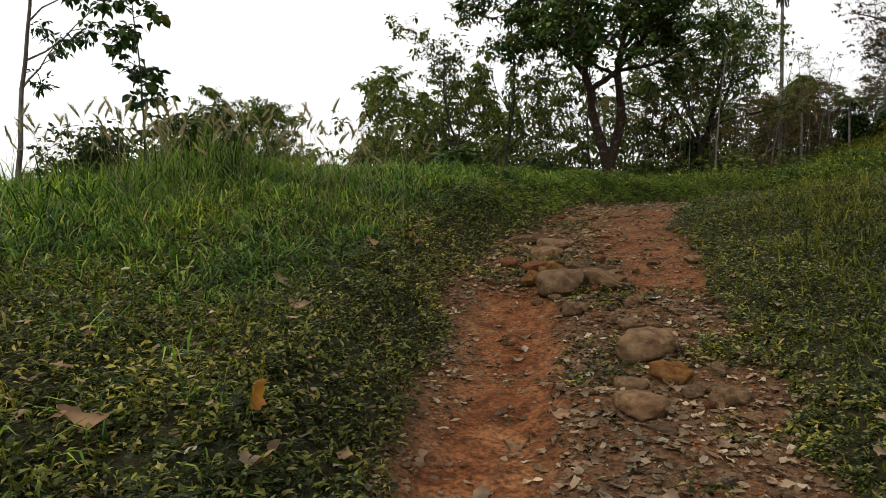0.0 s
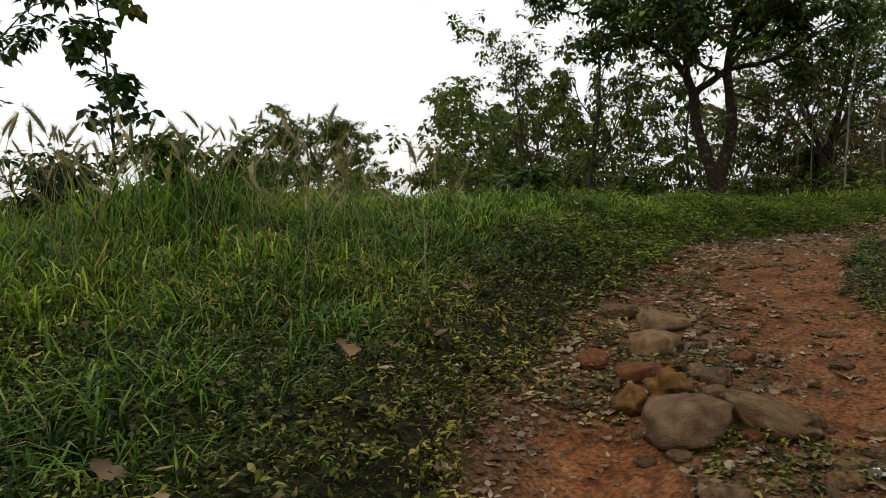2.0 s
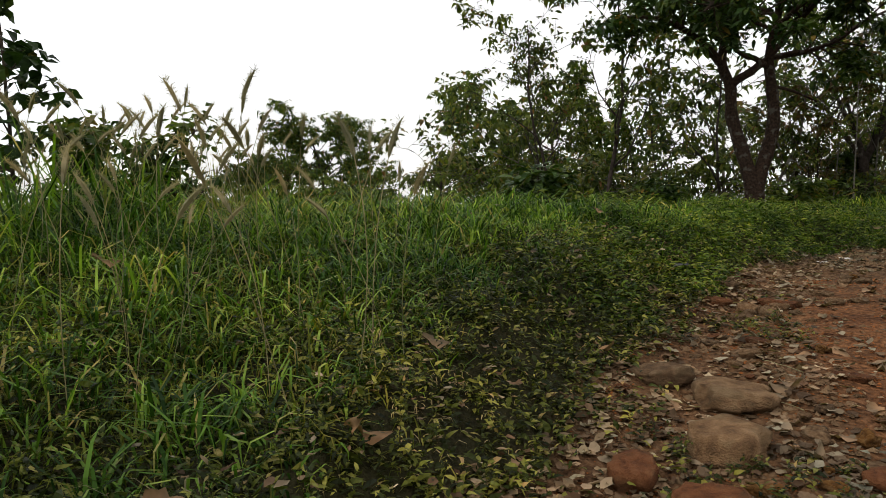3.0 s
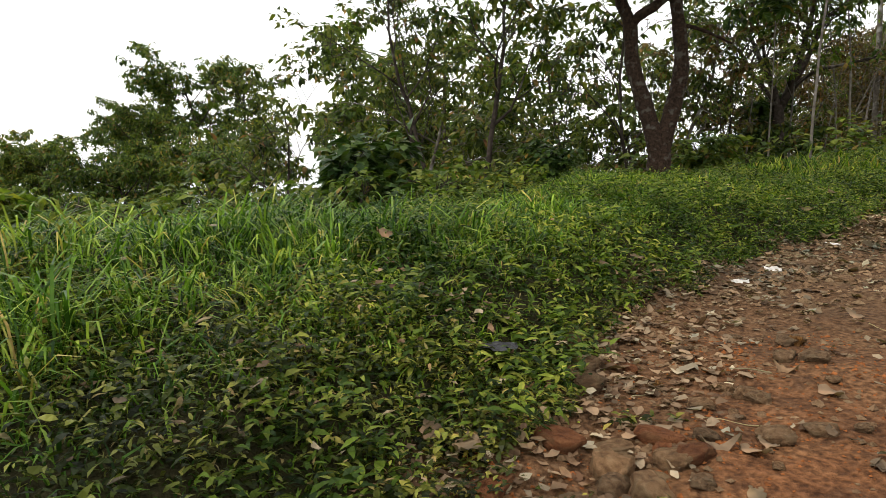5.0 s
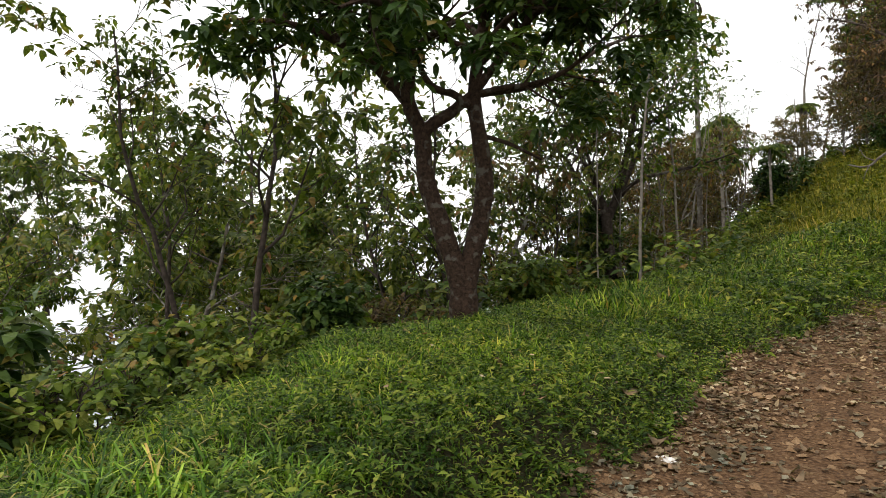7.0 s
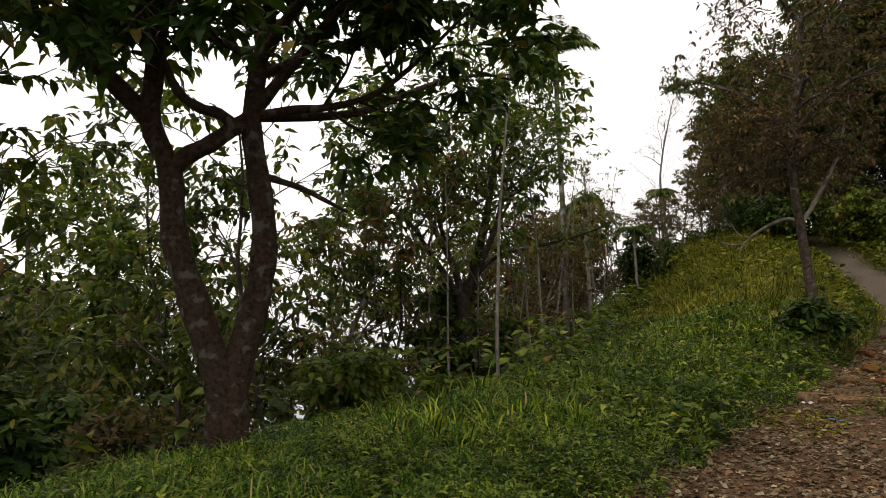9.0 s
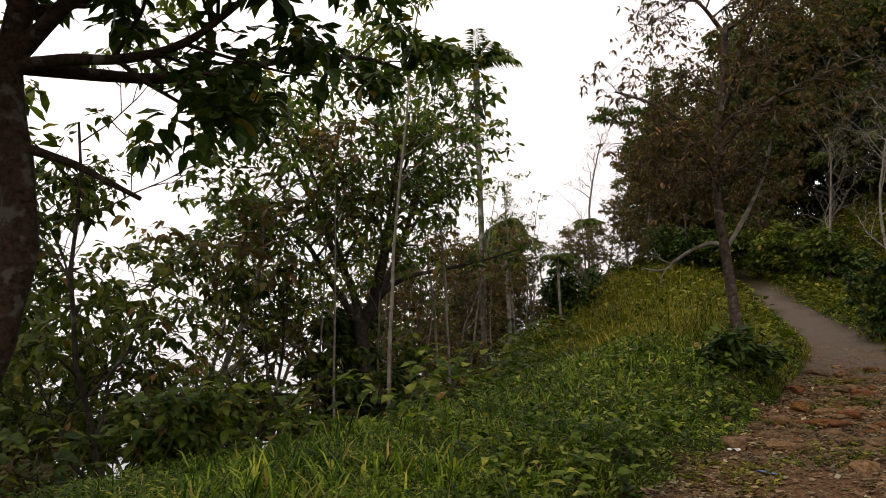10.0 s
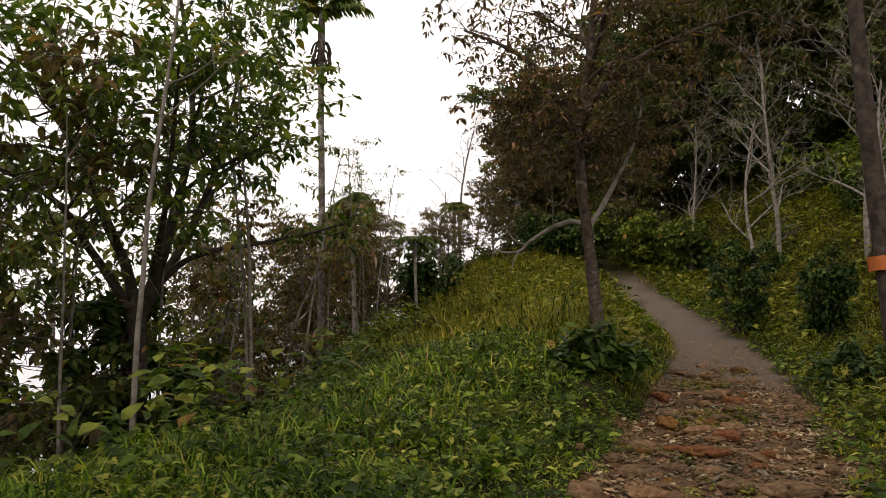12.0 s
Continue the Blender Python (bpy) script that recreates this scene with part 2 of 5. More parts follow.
def np_mesh(name, verts, faces, material, smooth=False):
    """A mesh from an array of vertices and a list of face arrays, each of one corner count."""
    me = bpy.data.meshes.new(name)
    verts = np.asarray(verts, np.float32)
    faces = [np.asarray(f, np.int32) for f in faces if len(f)]
    loops = np.concatenate([f.ravel() for f in faces])
    sizes = np.concatenate([np.full(len(f), f.shape[1], np.int32) for f in faces])
    starts = np.concatenate([[0], np.cumsum(sizes)[:-1]]).astype(np.int32)
    me.vertices.add(len(verts))
    me.vertices.foreach_set("co", verts.ravel())
    me.loops.add(len(loops))
    me.loops.foreach_set("vertex_index", loops)
    me.polygons.add(len(sizes))
    me.polygons.foreach_set("loop_start", starts)
    me.polygons.foreach_set("use_smooth", np.full(len(sizes), smooth))
    me.update(calc_edges=True)
    me.materials.append(material)
    return me


def part(name, me, parent, label=""):
    ob = new(name, me)
    ob.parent = parent
    return tagged(ob, label)


def thing(name, x, y, z, label, category, group="", kind=""):
    ob = new(name)
    ob.empty_display_size = 0.2
    ob.location = (x, y, z)
    return tagged(ob, label, category, group, kind)


def tubes(lines, sides=6):
    """Tapered tubes along polylines: (points, radii)."""
    vs, qs, base = [], [], 0
    for pts, rad in lines:
        pts, rad = np.asarray(pts, float), np.asarray(rad, float)
        k = 4 if rad.max() < 0.012 else (5 if rad.max() < 0.04 else sides)
        tan = np.gradient(pts, axis=0)
        tan /= np.linalg.norm(tan, axis=1, keepdims=True) + 1e-9
        ref = np.array([0.31, 0.95, 0.05]) if abs(tan[0][2]) > 0.6 else np.array([0.0, 0.1, 1.0])
        u = np.cross(tan, ref)
        u /= np.linalg.norm(u, axis=1, keepdims=True) + 1e-9
        v = np.cross(tan, u)
        a = np.arange(k) * 2 * np.pi / k
        ring = pts[:, None] + rad[:, None, None] * (np.cos(a)[None, :, None] * u[:, None] + np.sin(a)[None, :, None] * v[:, None])
        vs.append(ring.reshape(-1, 3))
        i, j = np.meshgrid(np.arange(len(pts) - 1), np.arange(k), indexing="ij")
        p = base + i * k + j
        q = base + i * k + (j + 1) % k
        qs.append(np.stack([p, q, q + k, p + k], -1).reshape(-1, 4))
        base += len(pts) * k
    return np.concatenate(vs), np.concatenate(qs)


def leaf_faces(pos, ahead, up, length, width, droop=0.15):
    """Lance-shaped leaves with rounded shoulders, arching over; six corners and four triangles each."""
    n = len(pos)
    ahead = ahead / (np.linalg.norm(ahead, axis=1, keepdims=True) + 1e-9)
    side = np.cross(ahead, up)
    side /= np.linalg.norm(side, axis=1, keepdims=True) + 1e-9
    nor = np.cross(side, ahead)
    L, W = np.asarray(length)[:, None], np.asarray(width)[:, None]
    near, far = pos + ahead * L * 0.27 + nor * L * 0.03, pos + ahead * L * 0.62 - nor * L * droop * 0.3
    tip = pos + ahead * L - nor * L * droop * 1.6
    v = np.stack([pos, near + side * W * 0.46, far + side * W * 0.43 + nor * W * 0.12, tip, far - side * W * 0.43 - nor * W * 0.05, near - side * W * 0.46 + nor * W * 0.16], 1).reshape(-1, 3)
    b = np.arange(n)[:, None] * 6
    f = np.concatenate([b + [0, 5, 1], b + [1, 5, 4], b + [1, 4, 2], b + [2, 4, 3]])
    return v, f


def withered_faces(g, pos, ahead, up, length, width):
    """Curled, ragged dead leaves: a rim of seven uneven corners about a raised or sunken middle."""
    n = len(pos)
    ahead = ahead / (np.linalg.norm(ahead, axis=1, keepdims=True) + 1e-9)
    side = np.cross(ahead, up)
    side /= np.linalg.norm(side, axis=1, keepdims=True) + 1e-9
    nor = np.cross(side, ahead)
    rim = []
    for along, across in ((0.0, 0.05), (0.22, 0.42), (0.58, 0.5), (0.86, 0.24), (1.0, -0.04), (0.68, -0.46), (0.28, -0.44)):
        u = (along + g.normal(size=n) * 0.06) * length
        w = across * width * g.uniform(0.6, 1.25, n)
        rim.append(pos + ahead * u[:, None] + side * w[:, None] + nor * (length * g.uniform(-0.05, 0.2, n))[:, None])
    mid = pos + ahead * (0.5 * length)[:, None] + nor * (length * g.uniform(-0.06, 0.06, n))[:, None]
    v = np.stack(rim + [mid], 1).reshape(-1, 3)
    b = np.arange(n)[:, None] * 8
    return v, np.concatenate([b + [k, 7, (k + 1) % 7] for k in range(7)])


def unit(rng, n):
    v = rng.normal(size=(n, 3))
    return v / np.linalg.norm(v, axis=1, keepdims=True)


# ---- the lie of the land ----
TRAIL = [(0.4, -9, -0.9, 0.85), (0.5, -3, -0.35, 0.85), (0.55, 0, -0.12, 0.80), (0.72, 3, 0.0, 0.86), (0.95, 5, 0.15, 0.98), (1.3, 6.8, 0.36, 0.98),
         (1.85, 8.6, 0.60, 0.92), (2.7, 10.3, 0.68, 0.80), (3.9, 12.1, 0.60, 0.80), (5.25, 13.45, 0.56, 0.74), (6.75, 14.95, 0.60, 0.84), (9.12, 16.55, 0.68, 0.86),
         (11.45, 18.05, 0.72, 0.86), (15.4, 20.8, 0.80, 0.92), (19.5, 24.1, 1.15, 0.72), (22.65, 27.85, 1.85, 0.6), (25.1, 31.1, 2.5, 0.45), (26.8, 33.6, 3.1, 0.42), (28.6, 36.2, 3.7, 0.4), (31.5, 40.5, 4.1, 0.3), (37, 49, 3.6, 0.3), (48, 68, 0, 0.3), (75, 115, -8, 0.3), (150, 240, -16, 0.3)]
EDGE = [(-60, -14), (-30, -4), (-14, 3.5), (-7, 8.6), (-1.9, 12.3), (-0.2, 13.4), (1.6, 16.3), (3.9, 18.4), (6.3, 19.1), (9.0, 20.9), (12.3, 24.7), (15.3, 29.8), (20.2, 34.7), (25.5, 39.0), (30, 46), (45, 74), (70, 122), (140, 250)]
HILL = [(2.2, -9, 0.03), (2.4, 0, 0.03), (4, 8, 0.05), (7.5, 12.5, 0.08), (13, 16, 0.2), (18, 19.5, 0.4), (23, 25, 0.55), (28, 32, 0.62), (31.5, 38, 0.62), (41, 53, 0.45), (60, 84, 0.15), (90, 130, 0.03), (160, 230, 0.0)]


def dense(points, steps):
    p = np.array(points, float)
    p = np.vstack([2 * p[0] - p[1], p, 2 * p[-1] - p[-2]])
    out = []
    for a, b, c, d in zip(p, p[1:], p[2:], p[3:]):
        for t in np.linspace(0, 1, steps, endpoint=False):
            out.append(0.5 * (2 * b + (c - a) * t + (2 * a - 5 * b + 4 * c - d) * t * t + (3 * b - a - 3 * c + d) * t**3))
    return np.array(out + [p[-2]])


TRAIL_LINE, EDGE_LINE, HILL_LINE = dense(TRAIL, 5), dense(EDGE, 3), dense(HILL, 3)
TRAIL_S = np.concatenate([[0], np.cumsum(np.hypot(*np.diff(TRAIL_LINE[:, :2], axis=0).T))])
END_S = TRAIL_S[np.argmin(np.hypot(TRAIL_LINE[:, 0] - 26.6, TRAIL_LINE[:, 1] - 33.3))]


def beside(line, x, y, extra=()):
    """Signed distance to a polyline, positive to its left, and columns of the line there."""
    x, y = np.asarray(x, float), np.asarray(y, float)
    best = np.full(x.shape, 1e9)
    sign = np.ones(x.shape)
    cols = [np.zeros(x.shape) for _ in extra]
    for i in range(len(line) - 1):
        ax, ay, bx, by = line[i][0], line[i][1], line[i + 1][0], line[i + 1][1]
        dx, dy = bx - ax, by - ay
        t = np.clip(((x - ax) * dx + (y - ay) * dy) / (dx * dx + dy * dy), 0, 1)
        qx, qy = x - ax - t * dx, y - ay - t * dy
        d = np.hypot(qx, qy)
        near = d < best
        best = np.where(near, d, best)
        sign = np.where(near, np.sign(dx * qy - dy * qx) + 1e-9, sign)
        for c, col in zip(cols, extra):
            c[near] = (col[i] + t * (col[i + 1] - col[i]))[near]
    return best * np.sign(sign), cols


def smooth01(t):
    t = np.clip(t, 0, 1)
    return t * t * (3 - 2 * t)


def waves(x, y, f, seed):
    r = np.random.RandomState(seed)
    out = 0
    for k in range(6):
        a, p, g = r.uniform(0, 6.28), r.uniform(0, 6.28), f * r.uniform(0.6, 1.6)
        out = out + np.sin((x * np.cos(a) + y * np.sin(a)) * g * 6.28 + p + 0.8 * np.sin((y * np.cos(a) - x * np.sin(a)) * g * 4.1 + p * 2))
    return out / 6


def land(x, y):
    """Height, bare soil (0 to 1), signed distance from the trail's edge, way along the trail."""
    d, (zt, hw, s) = beside(TRAIL_LINE, x, y, (TRAIL_LINE[:, 2], TRAIL_LINE[:, 3], TRAIL_S))
    e, _ = beside(EDGE_LINE, x, y)
    left = np.maximum(d - hw, 0)
    right = np.maximum(-d - hw, 0)
    late = smooth01((s - 21) / 6)
    far = smooth01((s - 34) / 10)
    z = zt + (1 - 0.55 * late) * (0.27 * smooth01(left / 0.6) + 0.15 * np.minimum(left, 2.8)) - 0.16 * np.clip(left - 2.0, 0, 8) * smooth01((s - 16) / 3)
    z = z + 0.55 * np.exp(-(((x - 13.6) / 2.6) ** 2 + ((y - 22.2) / 2.2) ** 2)) * smooth01(left / 0.5)
    hill, (rise,) = beside(HILL_LINE, x, y, (HILL_LINE[:, 2],))
    near = 1 - smooth01((s - 14) / 10)
    z = z + 0.05 * smooth01(right / 0.4) + (0.06 + 0.16 * near) * np.minimum(right, 4) + rise * np.clip(-hill, 0, 60) * smooth01(-hill / 3)
    z = z - 0.2 * np.clip(e + 2.6, 0, 2.6) * smooth01((2.6 - x) / 1.5) * smooth01((y - 8.8) / 1.2)
    out = np.maximum(e, 0)
    z = z - np.maximum(zt - 2.5, 0) * smooth01(out / 4)
    z = z - 0.55 * out * smooth01(out / 1.8) * np.minimum(1, 45 / (out + 1e-6))
    on = 1 - smooth01((np.abs(d) - hw * 0.7) / (hw * 0.6))
    z = z + on * (0.035 * waves(x, y, 0.9, 3) + 0.02 * waves(x, y, 2.7, 4)) + (1 - on) * (0.05 * waves(x, y, 0.35, 5) + 0.05 * waves(x, y, 0.85, 6) * smooth01(np.abs(left - right) / 0.5))
    z = z - on * (0.05 * np.exp(-((d - hw * 0.55) / 0.3) ** 2) * (1 - far) + 0.05 * red_earth(x, y))
    rag = 0.22 * waves(x, y, 0.7, 7) + 0.13 * waves(x, y, 2.1, 8)
    bare = (1 - smooth01((np.abs(d) - hw + rag + 0.1) / 0.28)) * (1 - smooth01((s - END_S + 1.0) / 1.0))
    return z, bare, np.where(d > 0, left, -right), s


def red_earth(x, y):
    """1 on the trodden red earth of the lower trail, 0 on its strip of stones and litter."""
    rut = smooth01(1.6 - np.abs(x - np.interp(y, [0, 2.9, 4.5, 5.6, 6.4], [0.05, 0.15, 0.46, 0.55, 0.6])) / 0.27) * smooth01((6.5 - y) / 0.4)
    upper = smooth01(1.7 - np.abs(x - np.interp(y, [5.4, 6.9, 8.5, 10.5, 12.0, 15.0], [1.9, 1.95, 2.15, 2.95, 4.05, 6.95])) / np.interp(y, [7.5, 9.5], [0.36, 0.46])) * smooth01((y - 5.6) / 0.5) * smooth01((16.5 - y) / 2.5)
    return np.clip(rut + upper + 0.25 * waves(x, y, 1.3, 19) * (rut + upper), 0, 1)


def height(x, y):
    return float(land(np.array([float(x)]), np.array([float(y)]))[0][0])


def spread(lo, hi, step, reach):
    mid = list(np.arange(lo, hi, step))
    k, grow = step, []
    p = hi
    while p < hi + reach:
        grow.append(p)
        p, k = p + k, k * 1.16
    back, p, k = [], lo - step, step
    while p > lo - reach:
        back.append(p)
        p, k = p - k, k * 1.16
    return np.array(back[::-1] + mid + grow)


gx, gy = spread(-5, 18, 0.11, 1500), spread(-1, 25, 0.11, 1500)
X, Y = np.meshgrid(gx, gy, indexing="ij")
Z, BARE, SIDE, S = land(X.ravel(), Y.ravel())
nx, ny = len(gx), len(gy)
i, j = np.meshgrid(np.arange(nx - 1), np.arange(ny - 1), indexing="ij")
k = (i * ny + j).ravel()
ground_mesh = np_mesh("ground", np.stack([X.ravel(), Y.ravel(), Z], 1), [np.stack([k, k + ny, k + ny + 1, k + 1], 1)], SOIL, True)
for key, values in (("bare", BARE), ("litter", np.maximum(smooth01((S - 16) / 5) * 0.9, 0.75 - (0.75 - 0.35 * smooth01((Y.ravel() - 5.6) / 1.5)) * red_earth(X.ravel(), Y.ravel()))), ("gravel", smooth01((S - 35) / 3))):
    ground_mesh.attributes.new(key, "FLOAT", "POINT").data.foreach_set("value", values.astype(np.float32))
ground = tagged(new("ground", ground_mesh), "grassy hillside with a bare red earth footpath", "ground", kind="structure")

lake_mesh = bpy.data.meshes.new("water")
bm = bmesh.new()
bmesh.ops.create_grid(bm, x_segments=24, y_segments=24, size=1400)
bm.to_mesh(lake_mesh)
bm.free()
lake_mesh.materials.append(WATER)
lake = new("water", lake_mesh)
lake.location = (0, 0, -13.0)
tagged(lake, "pale lake in the valley below the trees", "water", kind="structure")


# ---- trees ----


def limb(rng, p, d, length, r0, r1, wander=0.12, lift=0.0, n=6):
    """A wandering, tapering branch."""
    pts, d = [np.array(p, float)], np.array(d, float)
    for _ in range(n - 1):
        d = d + rng.normal(size=3) * wander + np.array([0, 0, lift])
        d /= np.linalg.norm(d)
        pts.append(pts[-1] + d * length / (n - 1))
    return np.array(pts), np.linspace(r0, r1, n)


def fork(rng, line, rad, level, opt, lines, tips):
    """Side branches along a limb, level by level; the last level carries the leaves."""
    count = opt["count"][level]
    for q in range(count):
        at = opt["from"] + (1 - opt["from"]) * (q + rng.uniform(0.2, 0.9)) / count
        k = min(int(at * (len(line) - 1)), len(line) - 2)
        f = at * (len(line) - 1) - k
        p = line[k] * (1 - f) + line[k + 1] * f
        r = (rad[k] * (1 - f) + rad[k + 1] * f)
        d = line[k + 1] - line[k]
        d = d / np.linalg.norm(d)
        out = rng.normal(size=3)
        out -= d * (out @ d)
        out /= np.linalg.norm(out)
        out[2] *= 0.6
        d2 = d * opt["keep"] + out * opt["splay"] + np.array([0, 0, opt["lift"]])
        d2 /= np.linalg.norm(d2)
        L = opt["length"][level] * rng.uniform(0.65, 1.25) * (1.15 - 0.45 * at)
        new_line, new_rad = limb(rng, p, d2, L, max(r * 0.6, 0.006), max(r * 0.18, 0.003), opt["wander"], opt["sag"], 5)
        lines.append((new_line, new_rad))
        if level + 1 < len(opt["count"]):
            fork(rng, new_line, new_rad, level + 1, opt, lines, tips)
        else:
            tips.append(new_line)


OPEN_CROWN = dict(count=(7, 5, 4), length=(2.2, 1.1, 0.55), keep=0.55, splay=0.9, lift=0.12, sag=0.02, wander=0.16, **{"from": 0.35})


def foliage(rng, tips, per_tip, size, whorl=5, slim=0.3, hang=0.5, spread_r=0.05):
    """Whorls of leaves, each spreading from one node of a twig."""
    pos, ahead = [], []
    for line in tips:
        t = rng.uniform(0.3, 1.0, per_tip) * (len(line) - 1)
        t[0] = len(line) - 1.02
        k = np.minimum(t.astype(int), len(line) - 2)
        f = (t - k)[:, None]
        p = line[k] * (1 - f) + line[k + 1] * f + rng.normal(size=(per_tip, 3)) * spread_r
        turn = np.repeat(rng.uniform(0, 6.28, per_tip), whorl) + np.tile(np.arange(whorl) * 6.28 / whorl, per_tip) + rng.normal(size=per_tip * whorl) * 0.35
        d = np.stack([np.cos(turn), np.sin(turn), rng.normal(size=len(turn)) * 0.35 - hang], 1)
        d += np.repeat(rng.normal(size=(per_tip, 3)) * 0.35, whorl, 0)
        d /= np.linalg.norm(d, axis=1, keepdims=True)
        pos.append(np.repeat(p, whorl, 0) + d * size * 0.25)
        ahead.append(d)
    pos, ahead = np.concatenate(pos), np.concatenate(ahead)
    up = unit(rng, len(pos)) * 0.45 + np.array([0, 0, 1])
    L = size * rng.uniform(0.6, 1.25, len(pos))
    return leaf_faces(pos, ahead, up, L, L * slim)


def make_tree(rng, x, y, label, tall, r0, opt, leaf, bark, per_tip=5, size=0.14, whorl=5, slim=0.32, lean=(0, 0), z=None, hang=0.4, base=0.3, group="", crook=0.06):
    z = height(x, y) - 0.15 if z is None else z
    ob = thing("tree", x, y, z, label, "tree", group)
    trunk, rad = limb(rng, (0, 0, 0), (lean[0], lean[1], 1), tall, r0, r0 * 0.25, crook, 0.0, 12)
    rad[0] *= 1.35
    lines, tips = [(trunk, rad)], []
    fork(rng, trunk, rad, 0, dict(opt, **{"from": base}), lines, tips)
    tips.append(trunk[-4:])
    v, q = tubes(lines)
    part("trunk", np_mesh("tree_trunk", v, [q], bark, True), ob)
    if per_tip:
        v, f = foliage(rng, tips, per_tip, size, whorl, slim, hang)
        part("crown", np_mesh("tree_crown", v, [f], leaf), ob)
    return ob


def planted(ob, x, y, size=1.0, turn=0.0, z=None, tilt=0.0, label=""):
    """A copy of a tree with its foot in the ground at (x, y)."""
    c = copy_thing(ob, pose(x, y, (height(x, y) - 0.15) if z is None else z, tilt, 0, turn) @ Matrix.Diagonal((size, size, size, 1)))
    return tagged(c, label)


# the twin-stemmed tree at the brink of the slope
rng = np.random.default_rng(11)
TX, TY, TZ = 3.82, 17.5, 0.55


def stem(points, r0, r1):
    p = dense([(a - TX, b - TY, c - TZ) for a, b, c in points], 4)
    return p, np.linspace(r0, r1, len(p)) * (1 + 0.06 * np.sin(np.arange(len(p)) * 1.7))


twin = thing("tree", TX, TY, TZ, "twin-stemmed tree with blotched brown bark and dark leaves", "tree")
stems = [
    stem([(3.83, 17.5, 0.40), (3.81, 17.5, 0.95), (3.80, 17.5, 1.35), (3.62, 17.5, 1.95), (3.47, 17.55, 2.5), (3.44, 17.55, 3.0), (3.30, 17.55, 3.4), (3.34, 17.5, 3.95), (3.2, 17.4, 4.7), (3.3, 17.3, 5.6)], 0.15, 0.045),
    stem([(3.86, 17.5, 0.45), (3.87, 17.5, 1.0), (3.90, 17.5, 1.4), (4.03, 17.5, 1.84), (4.14, 17.5, 2.4), (4.10, 17.5, 2.95), (4.05, 17.5, 3.4), (4.12, 17.48, 3.9), (4.22, 17.45, 4.6), (4.1, 17.4, 5.8)], 0.15, 0.045),
]
arms = [
    stem([(3.44, 17.55, 3.0), (3.56, 17.52, 3.12), (3.74, 17.5, 3.22), (3.92, 17.5, 3.36), (4.05, 17.5, 3.45)], 0.075, 0.06),
    stem([(3.98, 17.46, 3.32), (3.80, 17.45, 3.45), (3.66, 17.42, 3.48), (3.50, 17.4, 3.6), (3.36, 17.3, 3.9)], 0.05, 0.03),
    stem([(3.30, 17.55, 3.40), (3.12, 17.5, 3.58), (2.9, 17.4, 3.78), (2.5, 17.2, 4.0), (2.0, 17.0, 4.12), (1.4, 16.8, 4.1)], 0.085, 0.02),
    stem([(4.1, 17.48, 3.45), (4.35, 17.42, 3.50), (4.68, 17.35, 3.53), (5.0, 17.2, 3.62), (5.3, 17.0, 3.85), (5.65, 16.8, 4.2)], 0.042, 0.012),
    stem([(4.08, 17.48, 3.5), (4.32, 17.4, 3.8), (4.6, 17.3, 4.15), (5.0, 17.1, 4.6), (5.5, 17.0, 5.2)], 0.055, 0.02),
    stem([(4.12, 17.5, 2.98), (4.4, 17.42, 2.88), (4.6, 17.4, 2.78), (4.78, 17.35, 2.68)], 0.032, 0.014),
    stem([(4.2, 17.45, 4.4), (4.5, 16.9, 4.7), (4.6, 16.2, 4.85), (4.5, 15.6, 4.8)], 0.05, 0.015),
    stem([(3.3, 17.45, 4.2), (3.0, 16.9, 4.4), (2.8, 16.2, 4.55), (2.7, 15.7, 4.5)], 0.05, 0.015),
    stem([(3.25, 17.4, 4.6), (2.8, 17.6, 5.0), (2.3, 17.9, 5.2), (1.8, 18.1, 5.2)], 0.05, 0.015),
    stem([(4.2, 17.45, 4.7), (4.6, 17.8, 5.0), (5.2, 18.2, 5.3)], 0.05, 0.015),
]
arms += [
    stem([(3.36, 17.5, 3.8), (3.2, 16.9, 4.05), (2.9, 16.2, 4.1), (2.7, 15.6, 3.95), (2.5, 15.1, 3.75)], 0.05, 0.014),
    stem([(4.12, 17.45, 3.9), (4.4, 16.8, 4.2), (4.8, 16.1, 4.3), (5.3, 15.5, 4.3)], 0.05, 0.014),
    stem([(3.22, 17.4, 4.5), (2.6, 17.3, 4.95), (1.9, 17.2, 5.15), (1.2, 17.1, 5.1), (0.7, 17.0, 4.95)], 0.05, 0.014),
    stem([(3.32, 17.5, 3.7), (3.42, 16.9, 3.9), (3.55, 16.3, 3.92), (3.6, 15.7, 3.8)], 0.045, 0.014),
]
reach = stem([(4.08, 17.5, 3.45), (5.0, 18.0, 3.65), (6.0, 18.8, 4.2), (6.9, 19.6, 4.6), (7.6, 20.2, 4.75)], 0.045, 0.014)
lines, tips = stems + arms + [reach], []
spray = dict(OPEN_CROWN, count=(6, 4), length=(0.95, 0.5), splay=0.9, keep=0.5, lift=0.15, **{"from": 0.3})
for line, rad in arms[2:5] + arms[6:10]:
    fork(rng, line, rad, 0, spray, lines, tips)
for line, rad in arms[10:] + arms[2:5]:
    fork(rng, line, rad, 0, dict(spray, count=(5, 4), length=(0.8, 0.45), lift=0.12), lines, tips)
fork(rng, *reach, 0, dict(spray, count=(5, 4), length=(0.6, 0.4), **{"from": 0.6}), lines, tips)
for line, rad in stems:
    fork(rng, line[-14:], rad[-14:], 0, dict(spray, count=(9, 5), length=(1.1, 0.55), **{"from": 0.25}), lines, tips)
v, q = tubes(lines, 12)
part("trunk", np_mesh("twin_trunk", v, [q], BARK_TWIN, True), twin)
